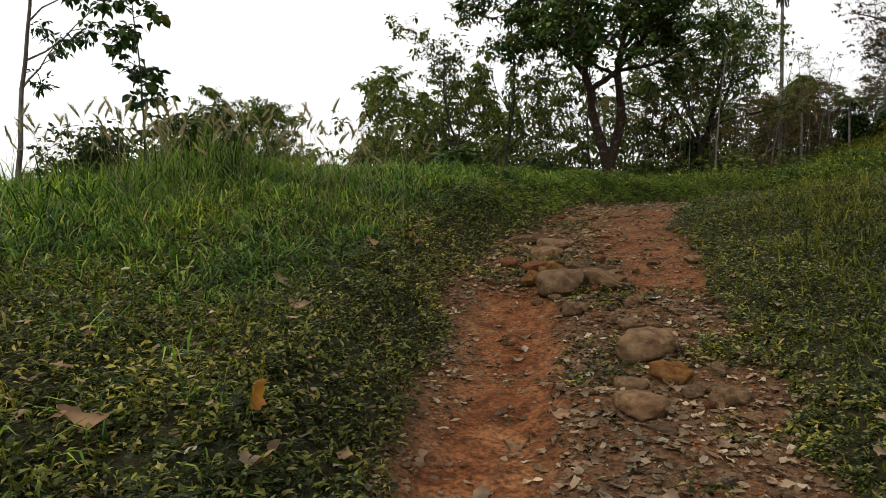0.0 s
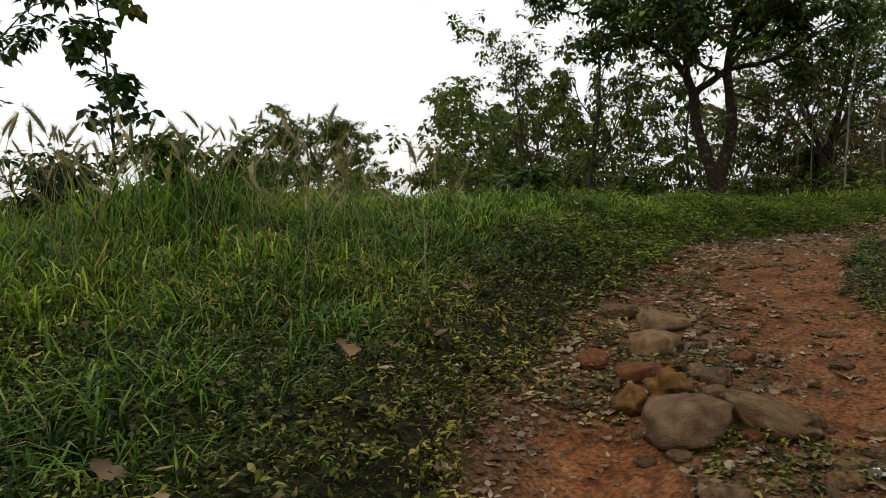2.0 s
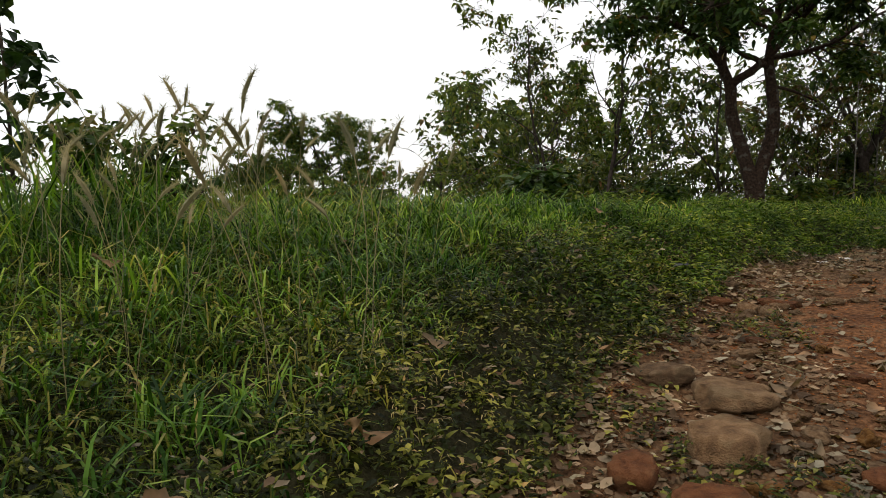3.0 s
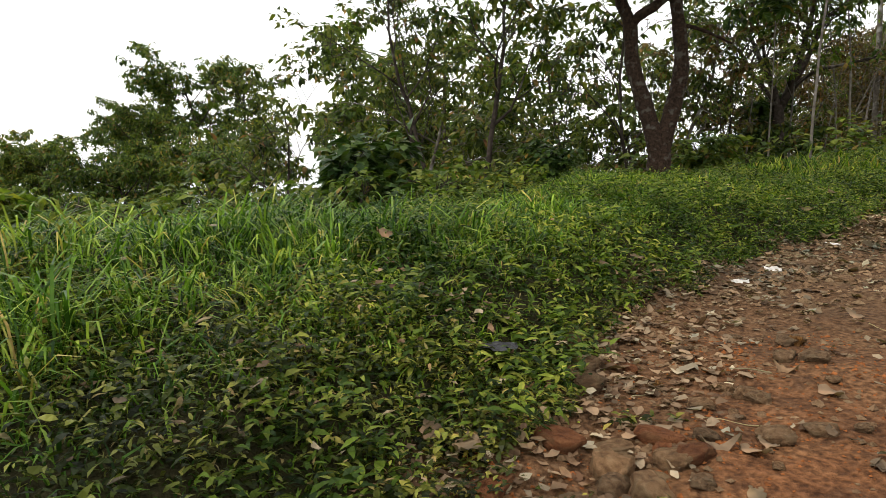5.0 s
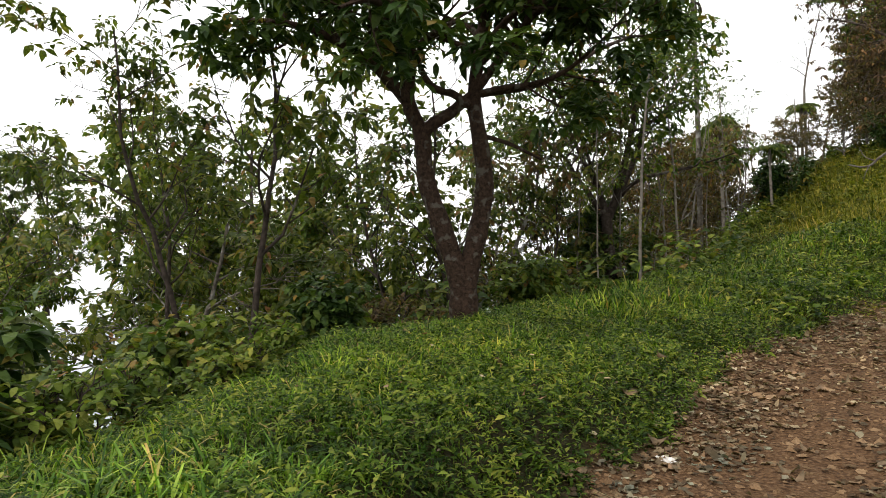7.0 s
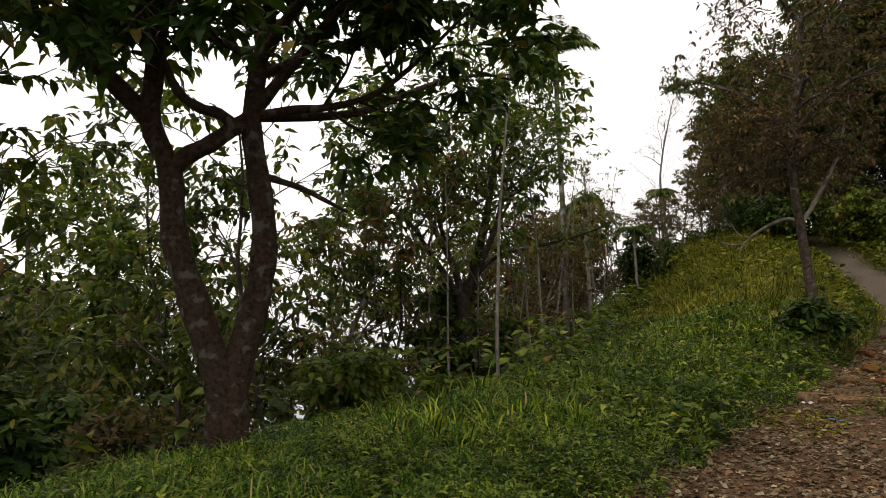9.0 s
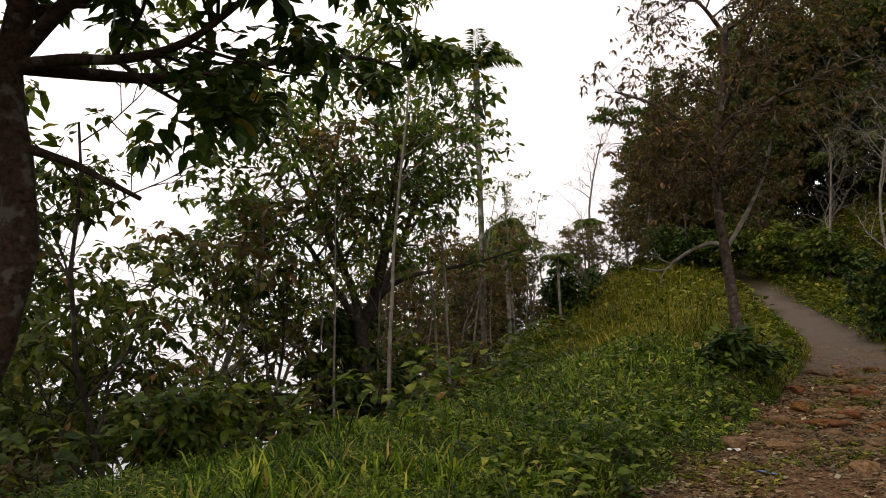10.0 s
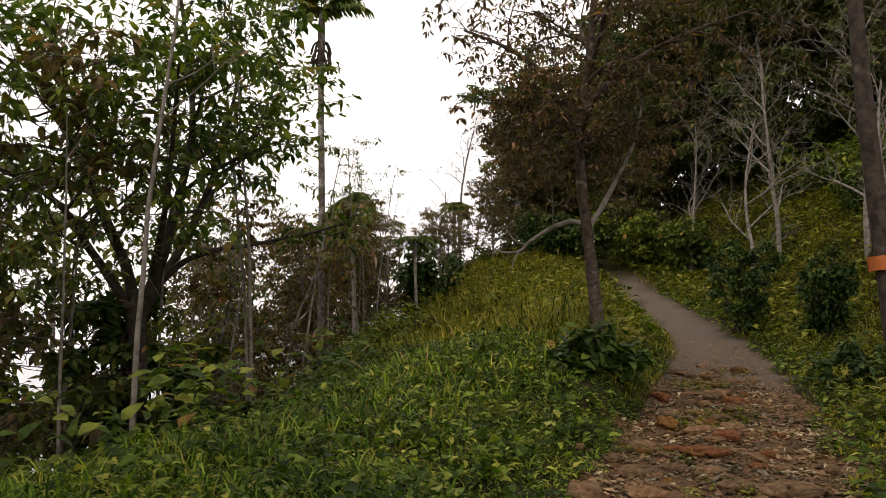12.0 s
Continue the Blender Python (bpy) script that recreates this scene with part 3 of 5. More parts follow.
v, f = foliage(rng, tips, 5, 0.17, 5, 0.44, 0.2, 0.06)
part("crown", np_mesh("twin_crown", v, [f], LEAF_DARK), twin)

# woodland on the slope below the brink
rng = np.random.default_rng(21)
slim_tree = make_tree(np.random.default_rng(201), 1.25, 18.2, "slender forked tree with sparse yellowish foliage", 5.2, 0.05, dict(OPEN_CROWN, count=(9, 5, 3), length=(1.9, 0.9, 0.45)), LEAF_WARM, BARK_DARK, 3, 0.16, 4, slim=0.44, z=0.15, base=0.25, crook=0.1)
airy_tree = make_tree(np.random.default_rng(202), -1.0, 23.0, "airy tree with layered green foliage", 7.0, 0.10, dict(OPEN_CROWN, count=(12, 6, 4), length=(2.6, 1.2, 0.55), lift=0.05), LEAF_WARM, BARK_GREY, 2, 0.22, 5, slim=0.44, base=0.3, crook=0.1)
rust_tree = make_tree(np.random.default_rng(203), 5.6, 24.5, "thin tree with reddish brown leaves", 6.8, 0.08, dict(OPEN_CROWN, count=(9, 5, 4), length=(2.0, 1.1, 0.5)), LEAF_RUST, BARK_GREY, 2, 0.19, 5, slim=0.42, base=0.22, crook=0.1)
dense_tree = make_tree(np.random.default_rng(204), -9.0, 33.0, "rounded tree with dense green foliage", 9.0, 0.16, dict(OPEN_CROWN, count=(14, 7, 4), length=(3.0, 1.5, 0.8)), LEAF_MID, BARK_DARK, 6, 0.26, 5, slim=0.42, base=0.2)
bare_tree = make_tree(np.random.default_rng(205), 34.0, 40.0, "leafless tree with pale grey branches", 7.0, 0.09, dict(OPEN_CROWN, count=(8, 5, 4), length=(2.4, 1.3, 0.7), lift=0.3), LEAF_RUST, BARK_PALE, 0, base=0.2)
pole_tree = make_tree(np.random.default_rng(206), 10.4, 27.5, "thin pale sapling with a straight bare stem", 5.5, 0.03, dict(OPEN_CROWN, count=(6, 3), length=(0.9, 0.4)), LEAF_MID, BARK_PALE, 3, 0.12, 4, base=0.55, crook=0.03)
layered_tree = make_tree(np.random.default_rng(231), 0.3, 27.2, "tree with dense layered dark green foliage", 10.2, 0.13, dict(OPEN_CROWN, count=(13, 7, 4), length=(2.5, 1.2, 0.5), lift=-0.02, splay=1.0), LEAF_MID, BARK_BROWN, 3, 0.24, 5, slim=0.45, base=0.42, crook=0.05)
for x, y, s, a in [(-0.5, 29.0, 1.1, 110), (2.9, 27.6, 0.8, 200)]:
    planted(layered_tree, x, y, s, a)
for x, y, s, a in [(4.6, 25.9, 0.95, 30), (3.0, 28.8, 1.2, 210), (2.2, 24.6, 0.8, 140), (-0.8, 24.8, 0.85, 75), (-4.4, 27.5, 0.7, 260), (1.0, 26.2, 0.9, 310), (6.6, 29.5, 1.0, 20)]:
    planted(airy_tree, x, y, s, a)
for x, y, s, a in [(11.2, 28.8, 0.8, 140), (12.2, 29.8, 0.75, 20), (13.9, 31.8, 0.7, 95), (15.4, 33.2, 0.65, 200), (16.9, 34.6, 0.6, 260), (10.2, 27.4, 0.7, 320)]:
    planted(rust_tree, x, y, s, a)
for x, y, s, a in [(-1.8, 19.5, 1.0, 220), (3.3, 22.8, 1.25, 60), (4.9, 22.4, 1.2, 170), (6.2, 23.6, 0.95, 290), (7.2, 27.0, 1.2, 330)]:
    planted(slim_tree, x, y, s, a)
for x, y, top, s, a in [(-11.5, 47.5, 5.3, 0.8, 60), (-15.5, 45.0, 2.9, 0.75, 170), (-19.5, 52.0, 2.6, 0.9, 250), (-21.0, 42.0, 0.8, 0.9, 20), (-7.5, 30.0, 1.3, 0.7, 310), (-11.0, 33.0, 1.0, 0.75, 130), (1.5, 46.0, 1.5, 1.1, 200), (9.5, 50.0, -2.5, 1.0, 90),
                        (-9.2, 36.0, 4.4, 0.75, 145), (-12.4, 36.4, 2.9, 0.65, 15), (-19.0, 41.0, 1.5, 0.7, 95), (-26.0, 46.0, 0.6, 0.9, 290), (-5.0, 24.0, 1.2, 0.6, 40), (-8.5, 22.5, 0.4, 0.6, 100), (-14.0, 30.0, 0.0, 0.8, 200), (-34.0, 60.0, 1.4, 1.1, 15), (-3.0, 36.0, 2.5, 0.95, 330), (-30.0, 28.0, -2.0, 0.8, 75), (18.0, 52.0, -1.5, 1.0, 45), (27.0, 58.0, 5.0, 1.1, 260)]:
    planted(dense_tree, x, y, s, a, z=top - 9.4 * s)
for x, y, s, a in [(0.6, 18.5, 0.84, 150), (0.0, 19.6, 0.74, 40)]:
    planted(slim_tree, x, y, s, a, z=0.1)
rng = np.random.default_rng(240)
for q in range(22):
    t = rng.uniform(0, 1)
    planted(pole_tree, 7.5 + 10 * t + rng.normal() * 0.8, 22.5 + 13 * t + rng.normal() * 1.3, rng.uniform(0.75, 1.25), rng.uniform(0, 360), tilt=rng.uniform(-4, 4))

# the spreading tree with ivy round its trunk
rng = np.random.default_rng(28)
TX, TY, TZ = 8.56, 24.94, -0.5
ivy_tree = thing("tree", TX, TY, TZ, "spreading many-limbed tree with an ivy-clad trunk", "tree")
bole = [stem([(8.56, 24.94, -1.9), (8.56, 24.94, -0.8), (8.55, 24.94, 0.1), (8.58, 24.94, 1.0), (8.53, 24.94, 1.95)], 0.17, 0.13)]
limbs = [
    stem([(8.5, 24.95, 1.8), (8.25, 24.99, 2.28), (7.9, 25.05, 2.8), (7.62, 25.0, 3.23), (7.1, 24.8, 3.55), (6.5, 24.5, 3.7)], 0.075, 0.02),
    stem([(8.55, 24.94, 1.85), (8.41, 25.05, 2.51), (8.19, 25.2, 3.04), (7.86, 25.3, 3.85), (7.5, 25.3, 4.6), (7.2, 25.2, 5.6)], 0.085, 0.02),
    stem([(8.6, 24.93, 1.85), (8.83, 24.75, 2.68), (8.92, 24.6, 3.23), (9.1, 24.5, 4.27), (9.0, 24.4, 5.3), (8.8, 24.3, 6.4)], 0.09, 0.02),
    stem([(8.62, 24.92, 1.9), (8.94, 24.86, 2.42), (9.36, 24.75, 2.70), (10.01, 24.55, 2.84), (10.68, 24.3, 3.0), (11.3, 24.1, 3.2)], 0.06, 0.012),
    stem([(8.6, 24.93, 1.9), (9.21, 25.1, 2.92), (9.63, 25.3, 3.9), (9.9, 25.5, 4.8), (10.1, 25.6, 5.7)], 0.075, 0.02),
    stem([(8.7, 24.8, 2.4), (8.7, 24.1, 3.3), (8.6, 23.4, 4.1), (8.5, 22.8, 4.7)], 0.05, 0.015),
    stem([(8.35, 25.1, 2.7), (7.8, 24.3, 3.6), (7.3, 23.6, 4.3), (6.9, 23.0, 4.7)], 0.05, 0.015),
]
lines, tips = bole + limbs, []
wide = dict(OPEN_CROWN, count=(8, 5, 3), length=(1.5, 0.9, 0.45), splay=0.9, keep=0.5, lift=0.08, **{"from": 0.3})
for line, rad in limbs[:3] + limbs[4:]:
    fork(rng, line, rad, 0, wide, lines, tips)
fork(rng, limbs[3][0], limbs[3][1], 0, dict(wide, count=(4, 3), length=(0.6, 0.4), **{"from": 0.6}), lines, tips)
v, q = tubes(lines, 9)
part("trunk", np_mesh("ivy_tree_trunk", v, [q], BARK_DARK, True), ivy_tree)
v, f = foliage(rng, tips, 3, 0.18, 3, 0.42, 0.3, 0.06)
part("crown", np_mesh("ivy_tree_crown", v, [f], LEAF_MID), ivy_tree)

# the leaning tree beside the far path, with pale bare boughs
rng = np.random.default_rng(31)
RX, RY, RZ = 13.67, 21.44, 1.25
TX, TY, TZ = RX, RY, RZ
path_tree = thing("tree", RX, RY, RZ, "leaning tree with grey bark and drooping brownish foliage", "tree")
body = [
    stem([(13.69, 21.44, 1.15), (13.66, 21.45, 1.7), (13.62, 21.5, 2.4), (13.56, 21.53, 3.05), (13.45, 21.5, 3.6), (13.4, 21.45, 4.4), (13.45, 21.3, 5.4), (13.5, 21.2, 6.6)], 0.10, 0.045),
    stem([(13.57, 21.53, 3.0), (13.72, 21.4, 3.3), (13.88, 21.25, 3.7), (14.0, 21.1, 4.1), (14.04, 21.0, 4.45), (14.0, 20.9, 4.7)], 0.045, 0.015),
    stem([(13.55, 21.55, 3.08), (13.38, 21.7, 3.1), (13.2, 21.9, 3.0), (13.05, 22.1, 2.85), (12.95, 22.2, 2.72), (12.85, 22.35, 2.7), (12.7, 22.5, 2.75)], 0.04, 0.012),
    stem([(13.0, 22.15, 2.8), (12.9, 22.3, 2.9), (12.85, 22.4, 3.1)], 0.016, 0.006),
    stem([(12.95, 22.2, 2.74), (12.85, 22.2, 2.6), (12.82, 22.25, 2.4)], 0.014, 0.006),
]
boughs = [
    stem([(13.42, 21.45, 4.3), (13.0, 21.5, 4.9), (12.4, 21.7, 5.3), (11.8, 21.9, 5.5)], 0.05, 0.015),
    stem([(13.42, 21.4, 4.6), (13.9, 21.0, 5.2), (14.5, 20.5, 5.6), (15.2, 20.0, 5.9)], 0.05, 0.015),
    stem([(13.45, 21.35, 5.0), (13.2, 20.8, 5.6), (12.9, 20.2, 6.0), (12.5, 19.5, 6.2)], 0.045, 0.012),
    stem([(13.46, 21.3, 5.3), (13.9, 21.9, 5.9), (14.5, 22.6, 6.4)], 0.04, 0.012),
    stem([(13.42, 21.4, 4.0), (13.7, 21.7, 4.4), (14.2, 22.2, 4.7)], 0.035, 0.012),
    stem([(13.4, 21.4, 4.2), (13.2, 21.9, 4.6), (12.9, 22.5, 4.9)], 0.035, 0.012),
    stem([(13.5, 21.2, 6.4), (12.9, 21.2, 6.9), (12.2, 21.3, 7.1)], 0.04, 0.012),
    stem([(13.44, 21.45, 3.9), (13.0, 21.2, 4.3), (12.5, 21.0, 4.4)], 0.03, 0.01),
    stem([(13.45, 21.4, 4.1), (13.9, 21.6, 4.3), (14.3, 21.6, 4.4)], 0.03, 0.01),
    stem([(13.5, 21.2, 6.5), (14.2, 20.9, 7.0), (15.0, 20.6, 7.2)], 0.04, 0.012),
]
lines, tips = body[:1] + boughs, []
droop = dict(OPEN_CROWN, count=(8, 5), length=(1.0, 0.6), splay=0.9, keep=0.45, lift=-0.05, sag=-0.08, **{"from": 0.2})
for line, rad in boughs:
    fork(rng, line, rad, 0, droop, lines, tips)
fork(rng, body[0][0][-14:], body[0][1][-14:], 0, dict(droop, count=(10, 5)), lines, tips)
v, q = tubes(lines, 9)
part("trunk", np_mesh("path_tree_trunk", v, [q], BARK_BROWN, True), path_tree)
for bare in (body[1:2], body[2:]):
    v, q = tubes(bare, 8)
    part("bough", np_mesh("path_tree_bough", v, [q], BARK_PALE, True), path_tree, "pale bare bough")
v, f = foliage(rng, tips, 4, 0.11, 6, 0.34, 0.4, 0.10)
part("crown", np_mesh("path_tree_crown", v, [f], LEAF_BROWN), path_tree)

# tall dark stem with an orange painted band
rng = np.random.default_rng(33)
marked = make_tree(rng, 14.22, 17.88, "tall dark straight tree with an orange painted band", 8.5, 0.12, dict(OPEN_CROWN, count=(6, 4, 3), length=(1.8, 0.9, 0.5)), LEAF_DARK, BARK_DARK, 4, 0.13, 5, base=0.6, crook=0.012, lean=(-0.05, 0.095))
band = []
for w in (-0.07, 0.0, 0.07):
    band.append((-0.05 * (1.7 + w), 0.095 * (1.7 + w), 1.7 + w))
v, q = tubes([(np.array(band), np.full(3, 0.133))], 12)
part("painted_band", np_mesh("painted_band", v, [q], ORANGE, True), marked, "orange painted band")


def palm(x, y, z, tall, r, fronds, reach, label, seed, droopy=0.5, lean=(0.0, 0.0), dead=0, fruit=False):
    """A slim palm: ringed stem, green shaft, arching fronds of narrow leaflets."""
    g = np.random.default_rng(seed)
    foot = min(z, height(x, y) - 0.1)
    tall, z = tall + z - foot, foot
    ob = thing("palm_tree", x, y, z, label, "palm tree", "palms on the slope")
    t = np.linspace(0, 1, 40)
    pts = np.stack([lean[0] * tall * t + 0.04 * np.sin(t * 5), lean[1] * tall * t, tall * t], 1)
    rad = r * (1.15 - 0.35 * t) * (1 + 0.07 * (np.arange(40) % 2))
    rad[-5:] *= np.array([1.25, 1.4, 1.35, 1.15, 0.8])
    v, q = tubes([(pts, rad)], 9)
    part("trunk", np_mesh("palm_trunk", v, [q], BARK_PALE if r < 0.06 else BARK_GREY, True), ob)
    top = pts[-1]
    for n in range(fronds + dead):
        a = n * 2.4 + g.uniform(-0.3, 0.3)
        up = g.uniform(0.1, 1.3) if n < fronds else -1.2
        d = np.array([np.cos(a), np.sin(a), up])
        d /= np.linalg.norm(d)
        L = reach * g.uniform(0.8, 1.15)
        s = np.linspace(0, 1, 12)[:, None]
        spine = top + d * L * s + np.array([0, 0, -1.0]) * droopy * L * s**2
        lines = [(spine, np.linspace(0.018, 0.004, 12))]
        v, q = tubes(lines)
        k = np.repeat(np.linspace(0.12, 1, 26), 2)
        at = top + d * L * k[:, None] + np.array([0, 0, -1.0]) * droopy * L * (k**2)[:, None]
        tan = d - np.array([0, 0, 2.0]) * droopy * k[:, None]
        side = np.cross(d, [0, 0, 1.0])
        side /= np.linalg.norm(side)
        sg = np.tile([1.0, -1.0], 26)[:, None]
        ahead = tan * 0.55 + side * sg * 0.8 + np.array([0, 0, -0.1]) + g.normal(size=(52, 3)) * 0.1
        LL = reach * 0.42 * (1 - 0.55 * np.abs(k - 0.45))
        lv, lf = leaf_faces(at, ahead, np.tile([0, 0, 1.0], (52, 1)), LL, np.full(52, 0.055 * reach), 0.25)
        part("frond", np_mesh("palm_frond", np.concatenate([v, lv]), [q, lf + len(v)], LEAF_MID if n < fronds else DRY), ob)
    if fruit:
        lines = []
        for n in range(26):
            a = n * 2.4
            start = np.array([0.09 * np.cos(a), 0.09 * np.sin(a), 0]) + pts[-1] - [0, 0, 0.75 + 0.2 * (n % 3)]
            t = np.linspace(0, 1, 5)[:, None]
            lines.append((start + np.array([np.cos(a), np.sin(a), 0]) * 0.14 * t**0.6 - np.array([0, 0, 0.3]) * t**1.6, np.linspace(0.02, 0.028, 5)))
        v, q = tubes(lines)
        part("fruit_cluster", np_mesh("palm_fruit", v, [q], BARK_DARK, True), ob, "dark hanging fruit cluster")
    return ob


palm(13.23, 29.5, 0.3, 8.4, 0.075, 14, 1.15, "tall slim palm with a feathery crown above the wood", 41, 0.32, fruit=True)
palm(14.6, 30.6, 0.0, 4.6, 0.055, 13, 0.8, "short palm with drooping dark fronds", 42, 0.9, dead=2)
palm(18.0, 33.2, -0.6, 4.5, 0.05, 12, 0.65, "slender palm with a pale thin stem", 43, 0.6)
palm(25.8, 42.5, 0.6, 6.0, 0.075, 12, 0.8, "slender palm with bright green fronds", 44, 0.6)
palm(9.4, 44.0, -6.0, 11.0, 0.09, 12, 1.3, "palm with feathery fronds among the trees", 45, 0.6)
palm(28.5, 46.0, 1.0, 6.0, 0.08, 12, 0.9, "palm with feathery fronds among the trees", 46, 0.6)


def bush(name, x, y, wide, tall, count, leaf, size, label, seed, slim=0.5, hang=0.2, z=None, whorl=3, lobes=7, category="bush"):
    """Stems fanning out from the foot, with uneven lobes of leaves."""
    g = np.random.default_rng(seed)
    ob = thing(name, x, y, (height(x, y) - 0.08) if z is None else z, label, category)
    lines, tips = [], []
    for n in range(lobes):
        a, lean = g.uniform(0, 6.28), g.uniform(0.05, 1.0) ** 0.7
        d = np.array([np.cos(a) * lean * wide / tall, np.sin(a) * lean * wide / tall, 1.0])
        d /= np.linalg.norm(d)
        line, rad = limb(g, (g.normal() * 0.08 * wide, g.normal() * 0.08 * wide, 0), d, tall * g.uniform(0.65, 1.1), 0.012 + 0.008 * tall, 0.004, 0.14, 0.0, 6)
        lines.append((line, rad))
        fork(g, line, rad, 0, dict(OPEN_CROWN, count=(6, 4), length=(0.36 * wide, 0.2 * wide), splay=0.8, keep=0.5, lift=0.1, **{"from": 0.12}), lines, tips)
    v, q = tubes(lines)
    part("woody_frame", np_mesh("bush_frame", v, [q], BARK_DARK, True), ob)
    per = max(1, int(count / (len(tips) * whorl)))
    v, f = foliage(g, tips, per, size, whorl, slim, hang, 0.06 * wide)
    v[:, 2] = np.maximum(v[:, 2], 0.02)
    part("foliage", np_mesh("bush_foliage", v, [f], leaf), ob)
    return ob


# shrubs along the brink and beside the path
bush("shrub", -2.75, 9.8, 0.65, 0.85, 1500, LEAF_DARK, 0.10, "leafy shrub rising from tall grass", 51, 0.6)
make_tree(np.random.default_rng(52), -3.78, 9.5, "upright sapling with lobed leaves and a tall leader", 2.75, 0.022, dict(OPEN_CROWN, count=(15, 3), length=(0.55, 0.22), keep=0.35, lift=0.1), LEAF_DARK, BARK_BROWN, 3, 0.13, 3, slim=0.8, base=0.25, crook=0.03)
bush("shrub", -4.5, 9.2, 0.7, 0.9, 1500, LEAF_DARK, 0.10, "low dark shrub in the grass", 53, 0.55)
bush("shrub", 0.1, 13.6, 0.65, 0.95, 2600, LEAF_DARK, 0.20, "big-leaved shrub at the brink of the slope", 54, 0.42)
bush("shrub", -3.2, 9.75, 0.85, 1.3, 2400, LEAF_MID, 0.11, "leafy green shrub behind the tall grass", 95, 0.6)
bush("shrub", -4.4, 10.0, 0.9, 1.2, 2200, LEAF_DARK, 0.11, "dark leafy shrub behind the tall grass", 96, 0.6)
bush("shrub", 28.2, 33.6, 1.9, 2.3, 3600, LEAF_MID, 0.22, "spreading green bush where the path ends", 97, 0.5)
bush("shrub", 28.3, 31.2, 1.7, 2.0, 3000, LEAF_MID, 0.22, "spreading green bush where the path ends", 98, 0.5)
bush("shrub", 27.4, 35.6, 1.7, 2.2, 3000, LEAF_DARK, 0.22, "dark bush where the path ends", 99, 0.5)
bush("shrub", -2.5, 13.6, 1.0, 1.5, 3200, LEAF_LIGHT, 0.20, "climber-covered shrub with broad bright leaves", 55, 0.8)
bush("shrub", -1.0, 15.2, 1.0, 1.7, 3000, LEAF_MID, 0.14, "bright green shrub on the slope", 56, 0.6)
bush("shrub", 0.9, 15.9, 0.8, 0.9, 2600, LEAF_MID, 0.13, "bright green shrub on the slope", 57, 0.6)
bush("shrub", 2.55, 17.35, 0.62, 0.95, 3000, LEAF_DARK, 0.12, "dark rounded shrub under the trees", 58, 0.55)
bush("shrub", 5.2, 19.6, 0.7, 1.0, 2200, LEAF_MID, 0.13, "green shrub under the trees", 59, 0.55)
bush("shrub", 6.2, 21.8, 0.8, 1.0, 2000, LEAF_MID, 0.13, "green shrub under the trees", 60, 0.5)
bush("ivy_bush", 8.57, 24.9, 0.5, 3.6, 11000, LEAF_DARK, 0.17, "dense dark ivy wrapped round the trunk", 61, 0.75, z=-1.6, lobes=14, category="ivy")
bush("shrub", 12.75, 20.9, 0.6, 0.42, 1500, LEAF_DARK, 0.18, "broad-leaved dark plant at the foot of the tree", 62, 0.55)
bush("shrub", 13.5, 20.95, 0.5, 0.38, 1000, LEAF_DARK, 0.16, "broad-leaved dark plant at the foot of the tree", 63, 0.55)
bush("shrub", 19.0, 34.9, 1.5, 2.2, 2600, LEAF_DARK, 0.2, "dark bush behind the palms", 64, 0.5)
bush("shrub", 20.9, 24.1, 0.75, 2.2, 4200, LEAF_DARK, 0.12, "tall clipped-looking dark bush on the hillside", 65, 0.5)
bush("shrub", 20.5, 22.1, 0.65, 1.8, 3600, LEAF_DARK, 0.12, "rounded dark bush on the hillside", 66, 0.5)
bush("shrub", 16.3, 19.2, 0.6, 0.7, 1400, LEAF_DARK, 0.12, "low dark bush beside the path", 67, 0.5)
bush("shrub", 26.2, 36.6, 1.6, 1.8, 2600, LEAF_DARK, 0.2, "dark bush at the end of the path", 68, 0.5)
bush("shrub", 3.0, 19.4, 1.0, 1.3, 2200, LEAF_RUST, 0.12, "dull brownish undergrowth under the trees", 69, 0.4)
bush("shrub", 4.4, 20.9, 1.1, 1.5, 2200, LEAF_RUST, 0.12, "dull brownish undergrowth under the trees", 70, 0.4)
bush("shrub", -4.2, 12.9, 1.3, 1.2, 2600, LEAF_MID, 0.16, "spreading shrub on the slope", 71, 0.6)
bush("shrub", -5.8, 15.5, 1.6, 1.6, 3000, LEAF_MID, 0.18, "spreading shrub on the slope", 72, 0.6)

for x, y, wide, tall, seed in [(0.75, 13.7, 0.55, 0.5, 111), (0.1, 12.9, 0.6, 0.55, 112), (1.5, 14.9, 0.5, 0.4, 113), (-0.6, 12.3, 0.6, 0.55, 114), (-1.5, 12.0, 0.7, 0.7, 115), (1.1, 14.4, 0.6, 0.5, 116), (1.9, 15.9, 0.5, 0.45, 117), (-0.4, 13.5, 0.8, 0.8, 118)]:
    bush("shrub", x, y, wide, tall, 1500, LEAF_LIGHT if seed % 2 else LEAF_MID, 0.09, "low bright green shrub at the head of the slope", seed, 0.5)

# the small tree at the brink with long paired leaflets
rng = np.random.default_rng(35)
make_tree(rng, -4.95, 8.6, "spindly small tree with paired leaflets", 3.6, 0.035, dict(OPEN_CROWN, count=(8, 4), length=(1.3, 0.6), splay=0.9, keep=0.6), LEAF_DARK, BARK_GREY, 10, 0.11, 4, slim=0.42, base=0.35, lean=(0.16, -0.05))

